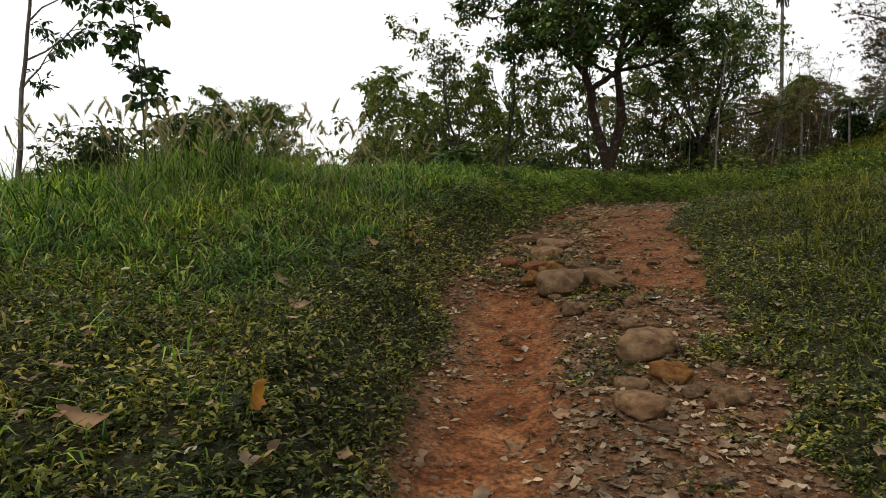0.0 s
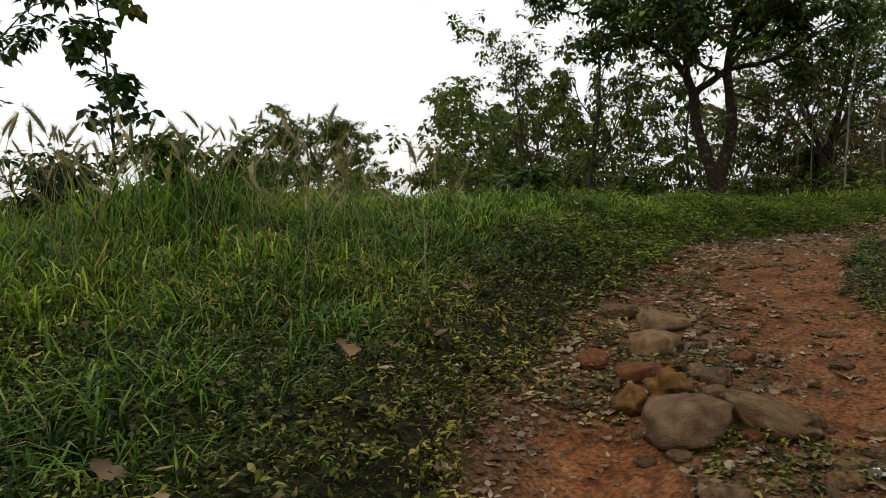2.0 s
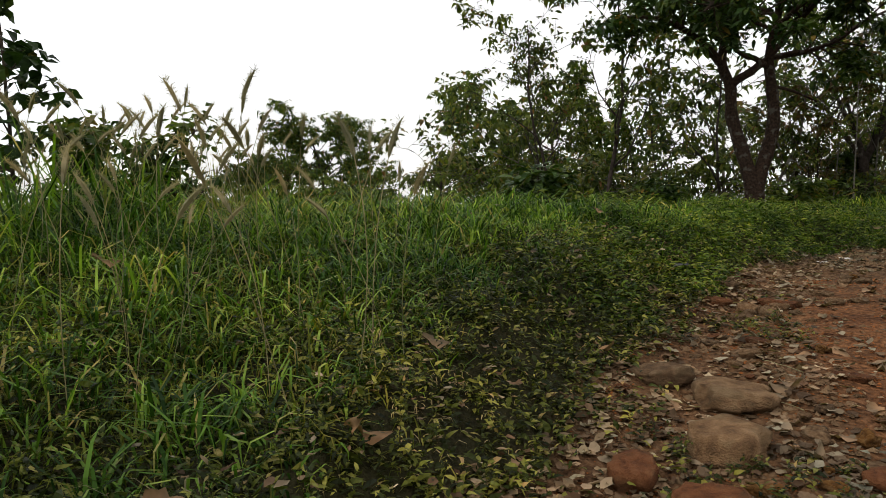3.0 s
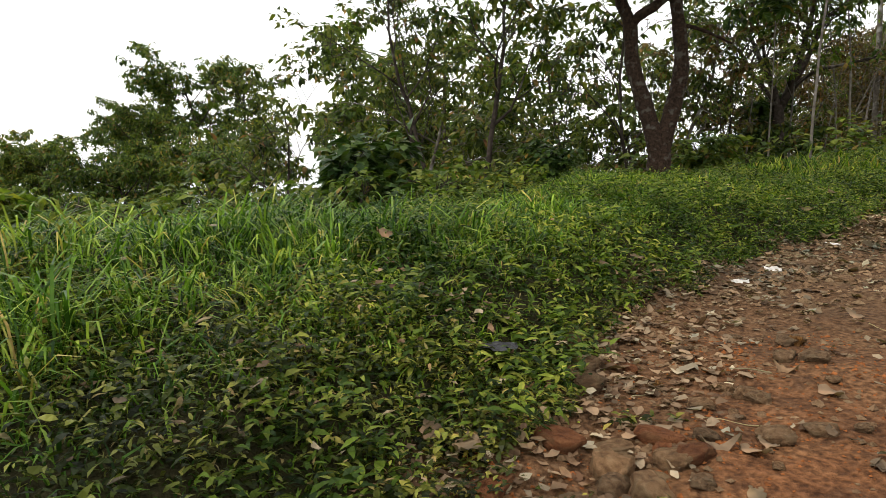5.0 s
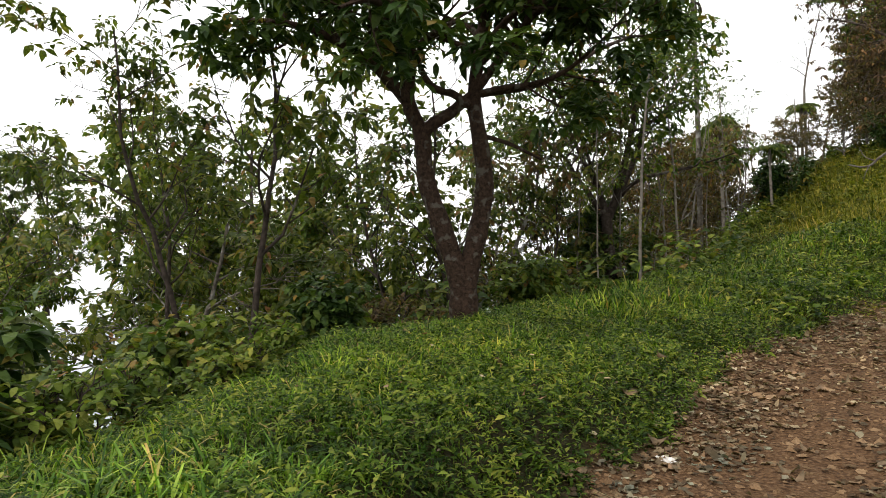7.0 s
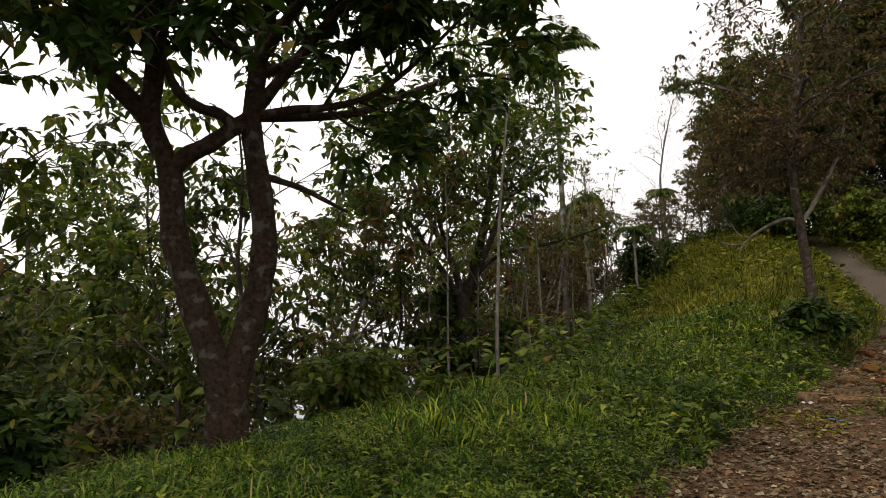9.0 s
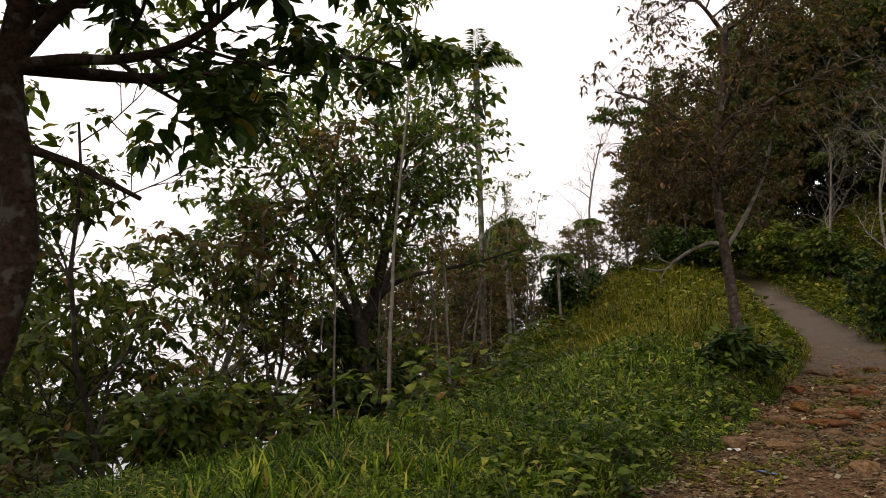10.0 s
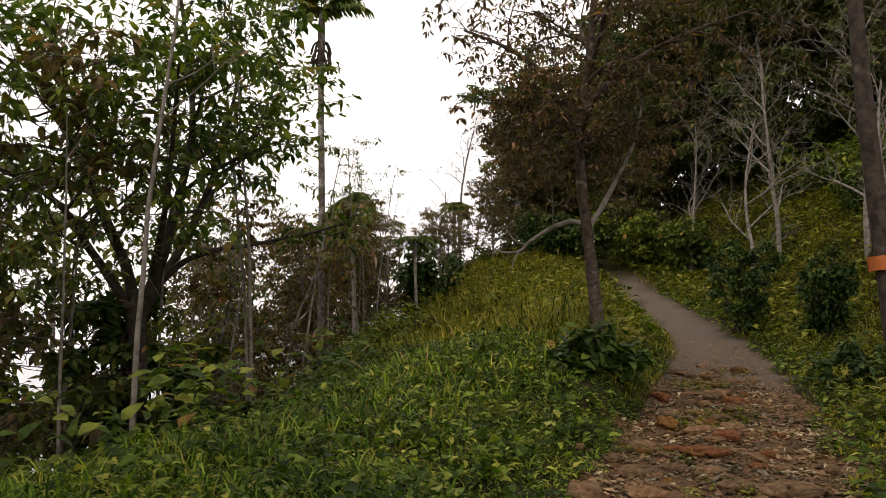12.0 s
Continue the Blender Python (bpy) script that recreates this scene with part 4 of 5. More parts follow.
# wooded hillside
rng = np.random.default_rng(36)
hill_tree = make_tree(rng, 34.5, 26.5, "leafy dark tree on the wooded hillside", 9.0, 0.15, dict(OPEN_CROWN, count=(14, 7, 4), length=(2.8, 1.5, 0.8)), LEAF_WOOD, BARK_GREY, 4, 0.26, 5, slim=0.4, base=0.28)
rows = [(32.5, 27.0), (31.5, 34.0), (34.5, 31.5), (33.5, 38.0), (37.0, 36.5), (36.0, 42.5), (40.0, 41.0), (38.0, 48.0), (43.0, 46.5), (35.0, 25.5), (31.0, 18.5), (41.0, 53.0), (46.0, 52.0), (40.0, 33.0), (30.5, 39.5), (28.5, 42.0), (33.0, 45.0), (44.0, 38.0), (37.5, 29.0), (50.0, 60.0), (48.0, 46.0)]
for n, (x, y) in enumerate(rows):
    planted((hill_tree, rust_tree, hill_tree, dense_tree)[n % 4], x + 1.8 + rng.normal() * 0.6, y - 1.3 + rng.normal() * 0.6, rng.uniform(0.75, 1.2), rng.uniform(0, 360), label="leafy tree on the wooded hillside")
for x, y, s, a in [(23.2, 25.4, 0.75, 0), (26.9, 27.0, 0.9, 120), (25.0, 23.5, 0.9, 200), (21.6, 21.0, 0.7, 70), (28.0, 31.0, 0.8, 300), (24.0, 20.5, 0.95, 250)]:
    planted(bare_tree, x, y, s, a, tilt=rng.uniform(-10, 10))
for q in range(44):
    t = rng.uniform(0, 1)
    hx, hy = 20.5 + 17 * t, 20.5 + 22 * t
    hx += abs(rng.normal()) * 5 + 4.0
    if q < 3:
        hill_bushes = [bush("shrub", hx, hy, 1.2, 1.1, 1500, (LEAF_MID, LEAF_LIGHT, LEAF_DARK)[q], 0.16, ("green shrub on the hillside", "yellowish green shrub on the hillside", "dark shrub on the hillside")[q], 80 + q, 0.5)] + (hill_bushes if q else [])
    else:
        planted(hill_bushes[q % 3], hx, hy, rng.uniform(0.6, 1.5), rng.uniform(0, 360))
sparse = make_tree(np.random.default_rng(37), 40.8, 63.6, "tall thin tree with fine sparse twigs", 9.0, 0.12, dict(OPEN_CROWN, count=(9, 6, 4), length=(2.6, 1.3, 0.7), lift=0.3), LEAF_MID, BARK_PALE, 1, 0.12, 4, z=8.5, base=0.35)

# forest closing the far side of the hill, leafy to the ground
thicket = make_tree(np.random.default_rng(38), 33.0, 42.0, "dark forest tree leafy down to the ground", 9.5, 0.16, dict(OPEN_CROWN, count=(20, 7, 4), length=(2.7, 1.4, 0.7), lift=0.02), LEAF_WOOD, BARK_GREY, 4, 0.30, 5, slim=0.42, base=0.08)
brown_thicket = make_tree(np.random.default_rng(39), 28.2, 40.5, "brownish forest tree with twiggy low branches", 6.0, 0.09, dict(OPEN_CROWN, count=(16, 6, 4), length=(1.8, 1.0, 0.5), lift=0.05), LEAF_RUST, BARK_GREY, 3, 0.18, 5, slim=0.4, base=0.1)
rng = np.random.default_rng(39)
for x, y, s in [(30.0, 41.5, 0.8), (32.0, 39.0, 0.9), (35.0, 40.0, 1.1), (34.0, 35.5, 1.0), (36.5, 33.0, 1.1), (33.5, 31.0, 0.9), (35.5, 28.0, 1.0), (33.0, 25.5, 0.9), (37.0, 24.0, 1.1), (34.5, 21.5, 1.0), (39.0, 37.5, 1.2), (41.0, 31.5, 1.2), (40.5, 26.5, 1.2),
                (38.0, 44.0, 1.1), (43.0, 41.0, 1.2), (31.0, 36.5, 0.75), (44.5, 35.0, 1.3), (45.0, 28.0, 1.3), (38.5, 19.5, 1.1), (42.5, 21.5, 1.2), (34.5, 16.0, 0.9), (36.0, 47.5, 1.0), (42.0, 49.0, 1.1)]:
    planted(thicket, x + rng.normal() * 0.5, y + rng.normal() * 0.5, s * rng.uniform(0.9, 1.1), rng.uniform(0, 360))
for x, y, s in [(26.8, 39.8, 0.75), (25.2, 38.6, 0.6), (29.0, 38.6, 0.8), (30.5, 35.5, 0.75), (23.6, 38.6, 0.55), (22.0, 37.6, 0.5), (20.6, 36.6, 0.5)]:
    planted(brown_thicket, x + rng.normal() * 0.4, y + rng.normal() * 0.4, s, rng.uniform(0, 360))
# shrubs fringing the brink above the wood
for q in range(34):
    t = rng.uniform(0, 1) ** 0.9
    k = 29.5 + t * 10
    ex, ey = np.interp(k, np.arange(len(EDGE_LINE)), EDGE_LINE[:, 0]), np.interp(k, np.arange(len(EDGE_LINE)), EDGE_LINE[:, 1])
    off = rng.uniform(-0.4, 2.2)
    planted(hill_bushes[q % 3], ex - 0.72 * off, ey + 0.69 * off, rng.uniform(0.35, 0.85), rng.uniform(0, 360), label="uneven shrub at the brink above the wood")
for x, y, s, a in [(19.6, 36.2, 0.55, 40), (22.4, 37.9, 0.6, 150), (17.2, 34.2, 0.5, 220), (25.0, 40.0, 0.65, 300)]:
    planted(bare_tree, x, y, s, a)
# small shrubs dotting the bank of the far path
for q in range(34):
    t = rng.uniform(0, 1)
    bx, by = 12.5 + 11 * t + rng.normal() * 1.2, 23.5 + 10.5 * t + rng.normal() * 1.2
    side = float(land(np.array([bx]), np.array([by]))[2][0])
    if side > 0.5:
        planted(hill_bushes[q % 3], bx, by, rng.uniform(0.2, 0.42), rng.uniform(0, 360), label="low shrub in the grass of the bank")
for x, y, wide, tall, leaf, label, seed in [(6.5, 21.6, 0.8, 1.0, LEAF_MID, "green tangled shrub at the brink", 91), (6.6, 20.4, 0.6, 0.6, LEAF_MID, "green tangled shrub at the brink", 93), (7.5, 22.3, 0.7, 0.9, LEAF_DARK, "dark low shrub on the slope under the trees", 100), (9.4, 22.9, 0.6, 0.7, LEAF_DARK, "dark low shrub on the slope under the trees", 101), (10.4, 25.6, 0.6, 0.8, LEAF_RUST, "brownish tangled shrub at the brink", 94)]:
    bush("shrub", x, y, wide, tall, 2400, leaf, 0.12, label, seed, 0.45)
for x, y, s in [(11.6, 30.8, 0.75), (13.4, 32.0, 0.8), (15.4, 33.8, 0.7), (17.4, 35.2, 0.75), (19.2, 36.9, 0.7), (12.3, 33.5, 0.9), (16.6, 37.0, 0.9)]:
    planted(brown_thicket, x, y, s, rng.uniform(0, 360))

# ---- grass, herbs, stones and litter ----


def blades(g, x, y, z, length, width, bend, turn):
    """Grass blades arching over, of seven corners each."""
    n = len(x)
    d = np.stack([np.cos(turn), np.sin(turn), np.zeros(n)], 1)
    side = np.stack([-d[:, 1], d[:, 0], np.zeros(n)], 1) * width[:, None] * 0.5
    up = np.array([0, 0, 1.0])
    p = np.stack([x, y, z - 0.01], 1)
    tilt = g.uniform(0.0, 0.4, n)
    rings = [p - side * 0.6, p + side * 0.6]
    for k, (step, w) in enumerate(((0.36, 1.0), (0.34, 0.75), (0.30, 0.0))):
        ang = (tilt + bend * (0.15, 0.6, 1.15)[k])[:, None]
        p = p + (up * np.cos(ang) + d * np.sin(ang)) * (length * step)[:, None]
        rings += [p - side * w, p + side * w] if w else [p]
    v = np.stack(rings, 1).reshape(-1, 3)
    b = np.arange(n)[:, None] * 7
    return v, np.concatenate([b + [0, 1, 3, 2], b + [2, 3, 5, 4]]), b + [4, 5, 6]


def sown(g, box, per_m2):
    x0, y0, x1, y1 = box
    n = int((x1 - x0) * (y1 - y0) * per_m2)
    x, y = g.uniform(x0, x1, n), g.uniform(y0, y1, n)
    return x, y


def clumped(g, x, y, keep, tuft, spread_m):
    """Each kept point becomes a tuft of blades."""
    x, y = np.repeat(x[keep], tuft), np.repeat(y[keep], tuft)
    return x + g.normal(size=len(x)) * spread_m, y + g.normal(size=len(x)) * spread_m


def brink(x, y):
    return beside(EDGE_LINE, x, y)[0]


def grass_patch(name, seed, box, per_m2, tuft, length, width, want, label, material=GRASS, lean=(0.3, 2.0), spread_m=0.04):
    g = np.random.default_rng(seed)
    x, y = sown(g, box, per_m2)
    z, bare, side, s = land(x, y)
    p = want(x, y, side, s, bare)
    keep = g.uniform(size=len(x)) < p
    cx, cy = np.repeat(x[keep], tuft), np.repeat(y[keep], tuft)
    vigour = np.repeat(g.uniform(0.55, 1.35, keep.sum()), tuft)
    x, y = clumped(g, x, y, keep, tuft, spread_m)
    z, bare, side, s = land(x, y)
    turn = np.arctan2(y - cy, x - cx) + g.normal(size=len(x)) * 0.6
    tallness = 0.75 + 0.45 * waves(x, y, 0.4, seed) + 0.25 * waves(x, y, 1.3, seed + 1)
    tallness = np.clip(tallness, 0.25, 1.5) * (0.35 + 0.65 * smooth01((np.abs(side) - 0.05) / 1.3))
    rank = np.exp(-(((x + 2.7) / 1.6) ** 2 + ((y - 9.0) / 2.2) ** 2))
    L = g.uniform(*length, len(x)) * tallness * vigour * (1 + 1.3 * rank)
    W = g.uniform(*width, len(x))
    v, q, t = blades(g, x, y, z, L, W, g.uniform(*lean, len(x)), turn)
    return tagged(new(name, np_mesh(name, v, [q, t], material)), label, "grass", kind="stuff")


def leaf_patch(name, seed, box, per_m2, size, rise, want, label, material, slim=(0.35, 0.65), tuft=4, category="weeds"):
    g = np.random.default_rng(seed)
    x, y = sown(g, box, per_m2)
    z, bare, side, s = land(x, y)
    x, y = clumped(g, x, y, g.uniform(size=len(x)) < want(x, y, side, s, bare), tuft, 0.035)
    z, bare, side, s = land(x, y)
    n = len(x)
    lush = np.clip(0.8 + 0.6 * waves(x, y, 0.6, seed), 0.2, 1.6)
    pos = np.stack([x, y, z + g.uniform(*rise, n) * lush], 1)
    d = unit(g, n)
    d[:, 2] = np.abs(d[:, 2]) * 0.5 - 0.1
    L = g.uniform(*size, n)
    if category == "leaves":
        v, f = withered_faces(g, pos, d * [1, 1, 0.35], unit(g, n) * 0.3 + [0, 0, 1.0], L, L * g.uniform(*slim, n) * 1.3)
    else:
        v, f = leaf_faces(pos, d, unit(g, n) * 0.5 + [0, 0, 1.0], L, L * g.uniform(*slim, n), 0.2)
    return tagged(new(name, np_mesh(name, v, [f], material)), label, category, kind="stuff")


def sprig_patch(name, seed, box, per_m2, tall, size, want, label, material, slim=(0.3, 0.5), leaves=8, flat=0.3, category="weeds"):
    """Small leafy plants: leaves spiralling up short leaning stems, their faces to the sky, in uneven mounds."""
    g = np.random.default_rng(seed)
    x, y = sown(g, box, per_m2)
    z, bare, side, s = land(x, y)
    keep = g.uniform(size=len(x)) < want(x, y, side, s, bare)
    x, y, z = x[keep], y[keep], z[keep]
    n = len(x)
    mound = np.clip(0.75 + 0.7 * waves(x, y, 0.55, seed) + 0.5 * waves(x, y, 1.7, seed + 1), 0.15, 1.7)
    h = g.uniform(*tall, n) * mound
    lean = g.normal(size=(n, 2)) * 0.45
    k = np.tile(np.arange(leaves), n)
    t = (k + 0.6) / leaves
    r = lambda v: np.repeat(v, leaves, 0)
    pos = np.stack([r(x) + r(lean[:, 0] * h) * t, r(y) + r(lean[:, 1] * h) * t, r(z) + r(h) * t], 1)
    a = r(g.uniform(0, 6.28, n)) + k * 2.4 + g.normal(size=n * leaves) * 0.4
    ahead = np.stack([np.cos(a), np.sin(a), 0.55 * t + g.normal(size=n * leaves) * flat], 1)
    up = np.stack([-0.2 * np.cos(a), -0.2 * np.sin(a), np.ones(n * leaves)], 1) + g.normal(size=(n * leaves, 3)) * flat
    L = g.uniform(*size, n * leaves) * r(g.uniform(0.7, 1.25, n)) * (1.1 - 0.35 * t)
    v, f = leaf_faces(pos, ahead, up, L, L * g.uniform(*slim, n * leaves), 0.2)
    return tagged(new(name, np_mesh(name, v, [f], material)), label, category, kind="stuff")


left_bank = lambda x, y, side, s, bare: (side > 0.0) * (bare < 0.6) * (brink(x, y) < 1.6) * np.clip(1.1 - 0.1 * side, 0.2, 1)
grass_patch("grass", 101, (-6.5, 1.5, 2.6, 12.5), 120, 9, (0.16, 0.40), (0.006, 0.014), lambda x, y, side, s, bare: left_bank(x, y, side, s, bare) * smooth01((side - 0.25) / 0.9) * (0.12 + 0.88 * smooth01((y - 3.2) / 2.4)), "lush green grass with arching blades on the bank", GRASS_LUSH, lean=(0.9, 2.7))
grass_patch("grass", 102, (-2.5, 8.0, 8.5, 20.0), 125, 9, (0.10, 0.25), (0.005, 0.011), left_bank, "short green grass on the bank beside the path", lean=(0.7, 2.5))
grass_patch("grass", 110, (0.3, 9.0, 9.0, 19.0), 190, 7, (0.10, 0.22), (0.005, 0.011), lambda x, y, side, s, bare: (side > -0.05) * (bare < 0.7) * (side < 3.2) * (brink(x, y) < 1.0) * (0.45 + 0.5 * (waves(x, y, 0.7, 33) > -0.1)), "fine arching grass among the verge weeds", lean=(0.8, 2.4))
grass_patch("grass", 103, (1.0, 0.5, 8.0, 13.5), 130, 6, (0.10, 0.28), (0.005, 0.012), lambda x, y, side, s, bare: (side < -0.05) * (bare < 0.6) * np.clip(1.0 - 0.08 * np.abs(side), 0, 1) * (0.75 + 0.25 * smooth01((-side - 0.2) / 1.0)), "yellowish grass on the slope beside the path", OLIVE)
grass_patch("grass", 104, (5.0, 15.0, 24.0, 34.0), 50, 6, (0.14, 0.36), (0.010, 0.022), lambda x, y, side, s, bare: (side > 0.0) * (bare < 0.6) * (brink(x, y) < 2.5) * 1.0, "rank green grass between the path and the wood")
grass_patch("grass", 105, (7.0, 12.0, 34.0, 36.0), 55, 6, (0.16, 0.45), (0.012, 0.026), lambda x, y, side, s, bare: (side < -0.05) * (bare < 0.6) * 1.0, "yellow-green grass at the foot of the hill", OLIVE)
grass_patch("grass", 106, (-12.0, 3.0, 0.0, 22.0), 26, 6, (0.2, 0.5), (0.010, 0.02), lambda x, y, side, s, bare: (side > 3.0) * (brink(x, y) < 6) * (0.12 + 0.88 * (y < 10.5)), "tall grass running down over the brink")
grass_patch("grass", 107, (13.0, 20.0, 28.0, 38.0), 60, 6, (0.3, 0.85), (0.012, 0.024), lambda x, y, side, s, bare: (side > 0.0) * (side < 6) * (brink(x, y) < 1.5) * 1.0, "tall yellowish grass on the bank of the far path", OLIVE)

grass_patch("grass", 108, (-26.0, -8.0, 30.0, 13.0), 9, 6, (0.14, 0.36), (0.012, 0.026), lambda x, y, side, s, bare: (bare < 0.3) * (brink(x, y) < 8) * ((side < -4.0) | (side > 5.0) | (y < 1.2)) * 1.0, "rough grass away from the path", OLIVE)
grass_patch("grass", 109, (14.0, -8.0, 50.0, 30.0), 5, 6, (0.2, 0.5), (0.016, 0.034), lambda x, y, side, s, bare: (side < -6.0) * 1.0, "rough grass on the hillside", OLIVE)

grass_patch("grass", 114, (7.0, 16.0, 15.0, 24.0), 110, 7, (0.12, 0.30), (0.006, 0.012), lambda x, y, side, s, bare: (side > -1.2) * (bare < 0.6) * (brink(x, y) < 1.5) * (0.5 + 0.5 * (waves(x, y, 0.5, 34) > 0)), "dull green grass on the bank below the tree", OLIVE, lean=(0.7, 2.4))
grass_patch("grass", 112, (-3.5, 0.8, 0.3, 4.6), 70, 5, (0.10, 0.24), (0.003, 0.007), lambda x, y, side, s, bare: (side > 0.05) * (bare < 0.6) * 0.8, "sparse fine blades among the weeds", OLIVE, lean=(0.9, 2.6))
near_left = lambda x, y, side, s, bare: (side > -0.15) * (bare < 0.8) * np.clip(1.2 - 0.28 * side, 0.15, 1)
sprig_patch("creeping_herbs", 121, (-4.0, 0.8, 2.0, 9.8), 520, (0.03, 0.17), (0.022, 0.058), near_left, "low creeping herbs with small dull green leaves", HERB, slim=(0.22, 0.45), flat=0.45)
grass_patch("grass", 111, (-4.5, 3.6, 2.0, 9.8), 120, 6, (0.10, 0.30), (0.003, 0.008), lambda x, y, side, s, bare: (side > 0.1) * (bare < 0.7) * (0.25 + 0.7 * (waves(x, y, 0.5, 35) > 0.0)) * np.clip(0.35 + 0.3 * side, 0, 1), "straggling grass with dry and green blades", OLIVE, lean=(0.9, 2.6))
sprig_patch("creeping_herbs", 122, (0.9, 0.8, 5.5, 12.0), 460, (0.03, 0.13), (0.02, 0.05), lambda x, y, side, s, bare: (side < 0.1) * (bare < 0.85) * np.clip(1.2 - 0.25 * np.abs(side), 0.1, 1), "low creeping herbs with small dull green leaves", HERB)
sprig_patch("verge_weeds", 123, (0.5, 8.5, 14.0, 22.5), 320, (0.06, 0.20), (0.04, 0.085), lambda x, y, side, s, bare: (side > -0.05) * (bare < 0.7) * np.clip(1.15 - 0.3 * side * (1 - 0.6 * smooth01((s - 24) / 4)), 0.12, 1) * (1 - 0.55 * smooth01((s - 25) / 4)), "dense leafy weeds along the edge of the path", WEED, slim=(0.22, 0.4), leaves=7)
sprig_patch("creeping_herbs", 128, (0.5, 1.5, 3.4, 9.5), 300, (0.02, 0.09), (0.025, 0.05), lambda x, y, side, s, bare: (bare > 0.3) * (1 - red_earth(x, y)) * (waves(x, y, 0.75, 91) > 0.12) * 0.8, "patches of small green herbs among the stones", HERB)
sprig_patch("creeping_herbs", 132, (7.5, 15.0, 17.0, 22.0), 120, (0.03, 0.12), (0.03, 0.07), lambda x, y, side, s, bare: (bare > 0.3) * (waves(x, y, 0.45, 93) > 0.3) * 0.8, "patches of dull herbs on the stony path", OLIVE)
leaf_patch("verge_weeds", 124, (7.0, 13.0, 26.0, 30.0), 40, (0.06, 0.13), (0.02, 0.2), lambda x, y, side, s, bare: (np.abs(side) > 0.02) * (side > -1.0) * (bare < 0.7) * np.clip(1.1 - 0.12 * np.abs(side), 0.15, 1), "leafy weeds beside the path", WEED)
leaf_patch("slope_undergrowth", 125, (-14.0, 11.0, 26.0, 48.0), 22, (0.12, 0.24), (0.05, 0.9), lambda x, y, side, s, bare: (brink(x, y) > 0.3) * (brink(x, y) < 9.0) * 0.8, "tangled undergrowth on the slope below the brink", LEAF_MID, category="undergrowth")
leaf_patch("hill_undergrowth", 126, (14.0, 14.0, 60.0, 58.0), 12, (0.16, 0.34), (0.05, 0.7), lambda x, y, side, s, bare: (beside(HILL_LINE, x, y)[0] < -6.0) * (side < -1.5) * 0.8, "rough green undergrowth on the hillside", LEAF_MID, category="undergrowth")


leaf_patch("hill_undergrowth", 127, (16.0, 22.0, 42.0, 56.0), 14, (0.14, 0.3), (0.03, 0.5), lambda x, y, side, s, bare: (brink(x, y) < 1.0) * (np.abs(side) > 0.3) * 0.8, "rough green undergrowth around the far path", OLIVE, category="undergrowth")

# foxtail grass heads nodding over the bank
def foxtail(seed):
    g = np.random.default_rng(seed)
    ob = thing("foxtail_grass", 0, 0, 0, "tall grass stalk with a pale bristly seed head", "grass", "foxtails on the bank")
    tall = 0.7
    a = g.uniform(0, 6.28)
    t = np.linspace(0, 1, 9)[:, None]
    d = np.array([np.cos(a), np.sin(a), 0])
    pts = np.array([0, 0, tall]) * t + d * 0.13 * t**2.5
    v, q = tubes([(pts, np.full(9, 0.0016))])
    part("stalk", np_mesh("stalk", v, [q], SPIKE), ob)
    tan = pts[-1] - pts[-2]
    tan /= np.linalg.norm(tan)
    s = np.linspace(0, 1, 8)[:, None]
    spine = pts[-1] + tan * 0.13 * s + (d * 0.03 + np.array([0, 0, -0.012])) * s**2
    v, q = tubes([(spine, 0.010 * np.sin(np.linspace(0.35, 2.9, 8)))])
    k = g.uniform(0, 1, 110)
    at = np.stack([np.interp(k, s[:, 0], spine[:, c]) for c in range(3)], 1)
    lv, lf = leaf_faces(at, unit(g, 110) + tan * 0.9, unit(g, 110), np.full(110, 0.03), np.full(110, 0.0022))
    part("seed_head", np_mesh("seed_head", np.concatenate([v, lv]), [q, lf + len(v)], SPIKE), ob, "pale bristly seed head")
    return ob


rng = np.random.default_rng(141)
kinds = [foxtail(c) for c in (1, 2, 3, 4)]
for n, ob in enumerate(kinds):
    fx, fy = -1.9 - 0.35 * n, 8.4 + 0.2 * n
    ob.location = (fx, fy, height(fx, fy))
for n in range(240):
    fx, fy = rng.uniform(-4.6, -0.2), rng.uniform(6.3, 10.3)
    if brink(np.array([fx]), np.array([fy]))[0] > 0.8 or (fx > -1.6 and fy > 8.3):
        continue
    copy_thing(kinds[n % 4], pose(fx, fy, height(fx, fy), rng.uniform(-14, 14), rng.uniform(-14, 14), rng.uniform(0, 360)) @ Matrix.Scale(rng.uniform(0.75, 1.25), 4))


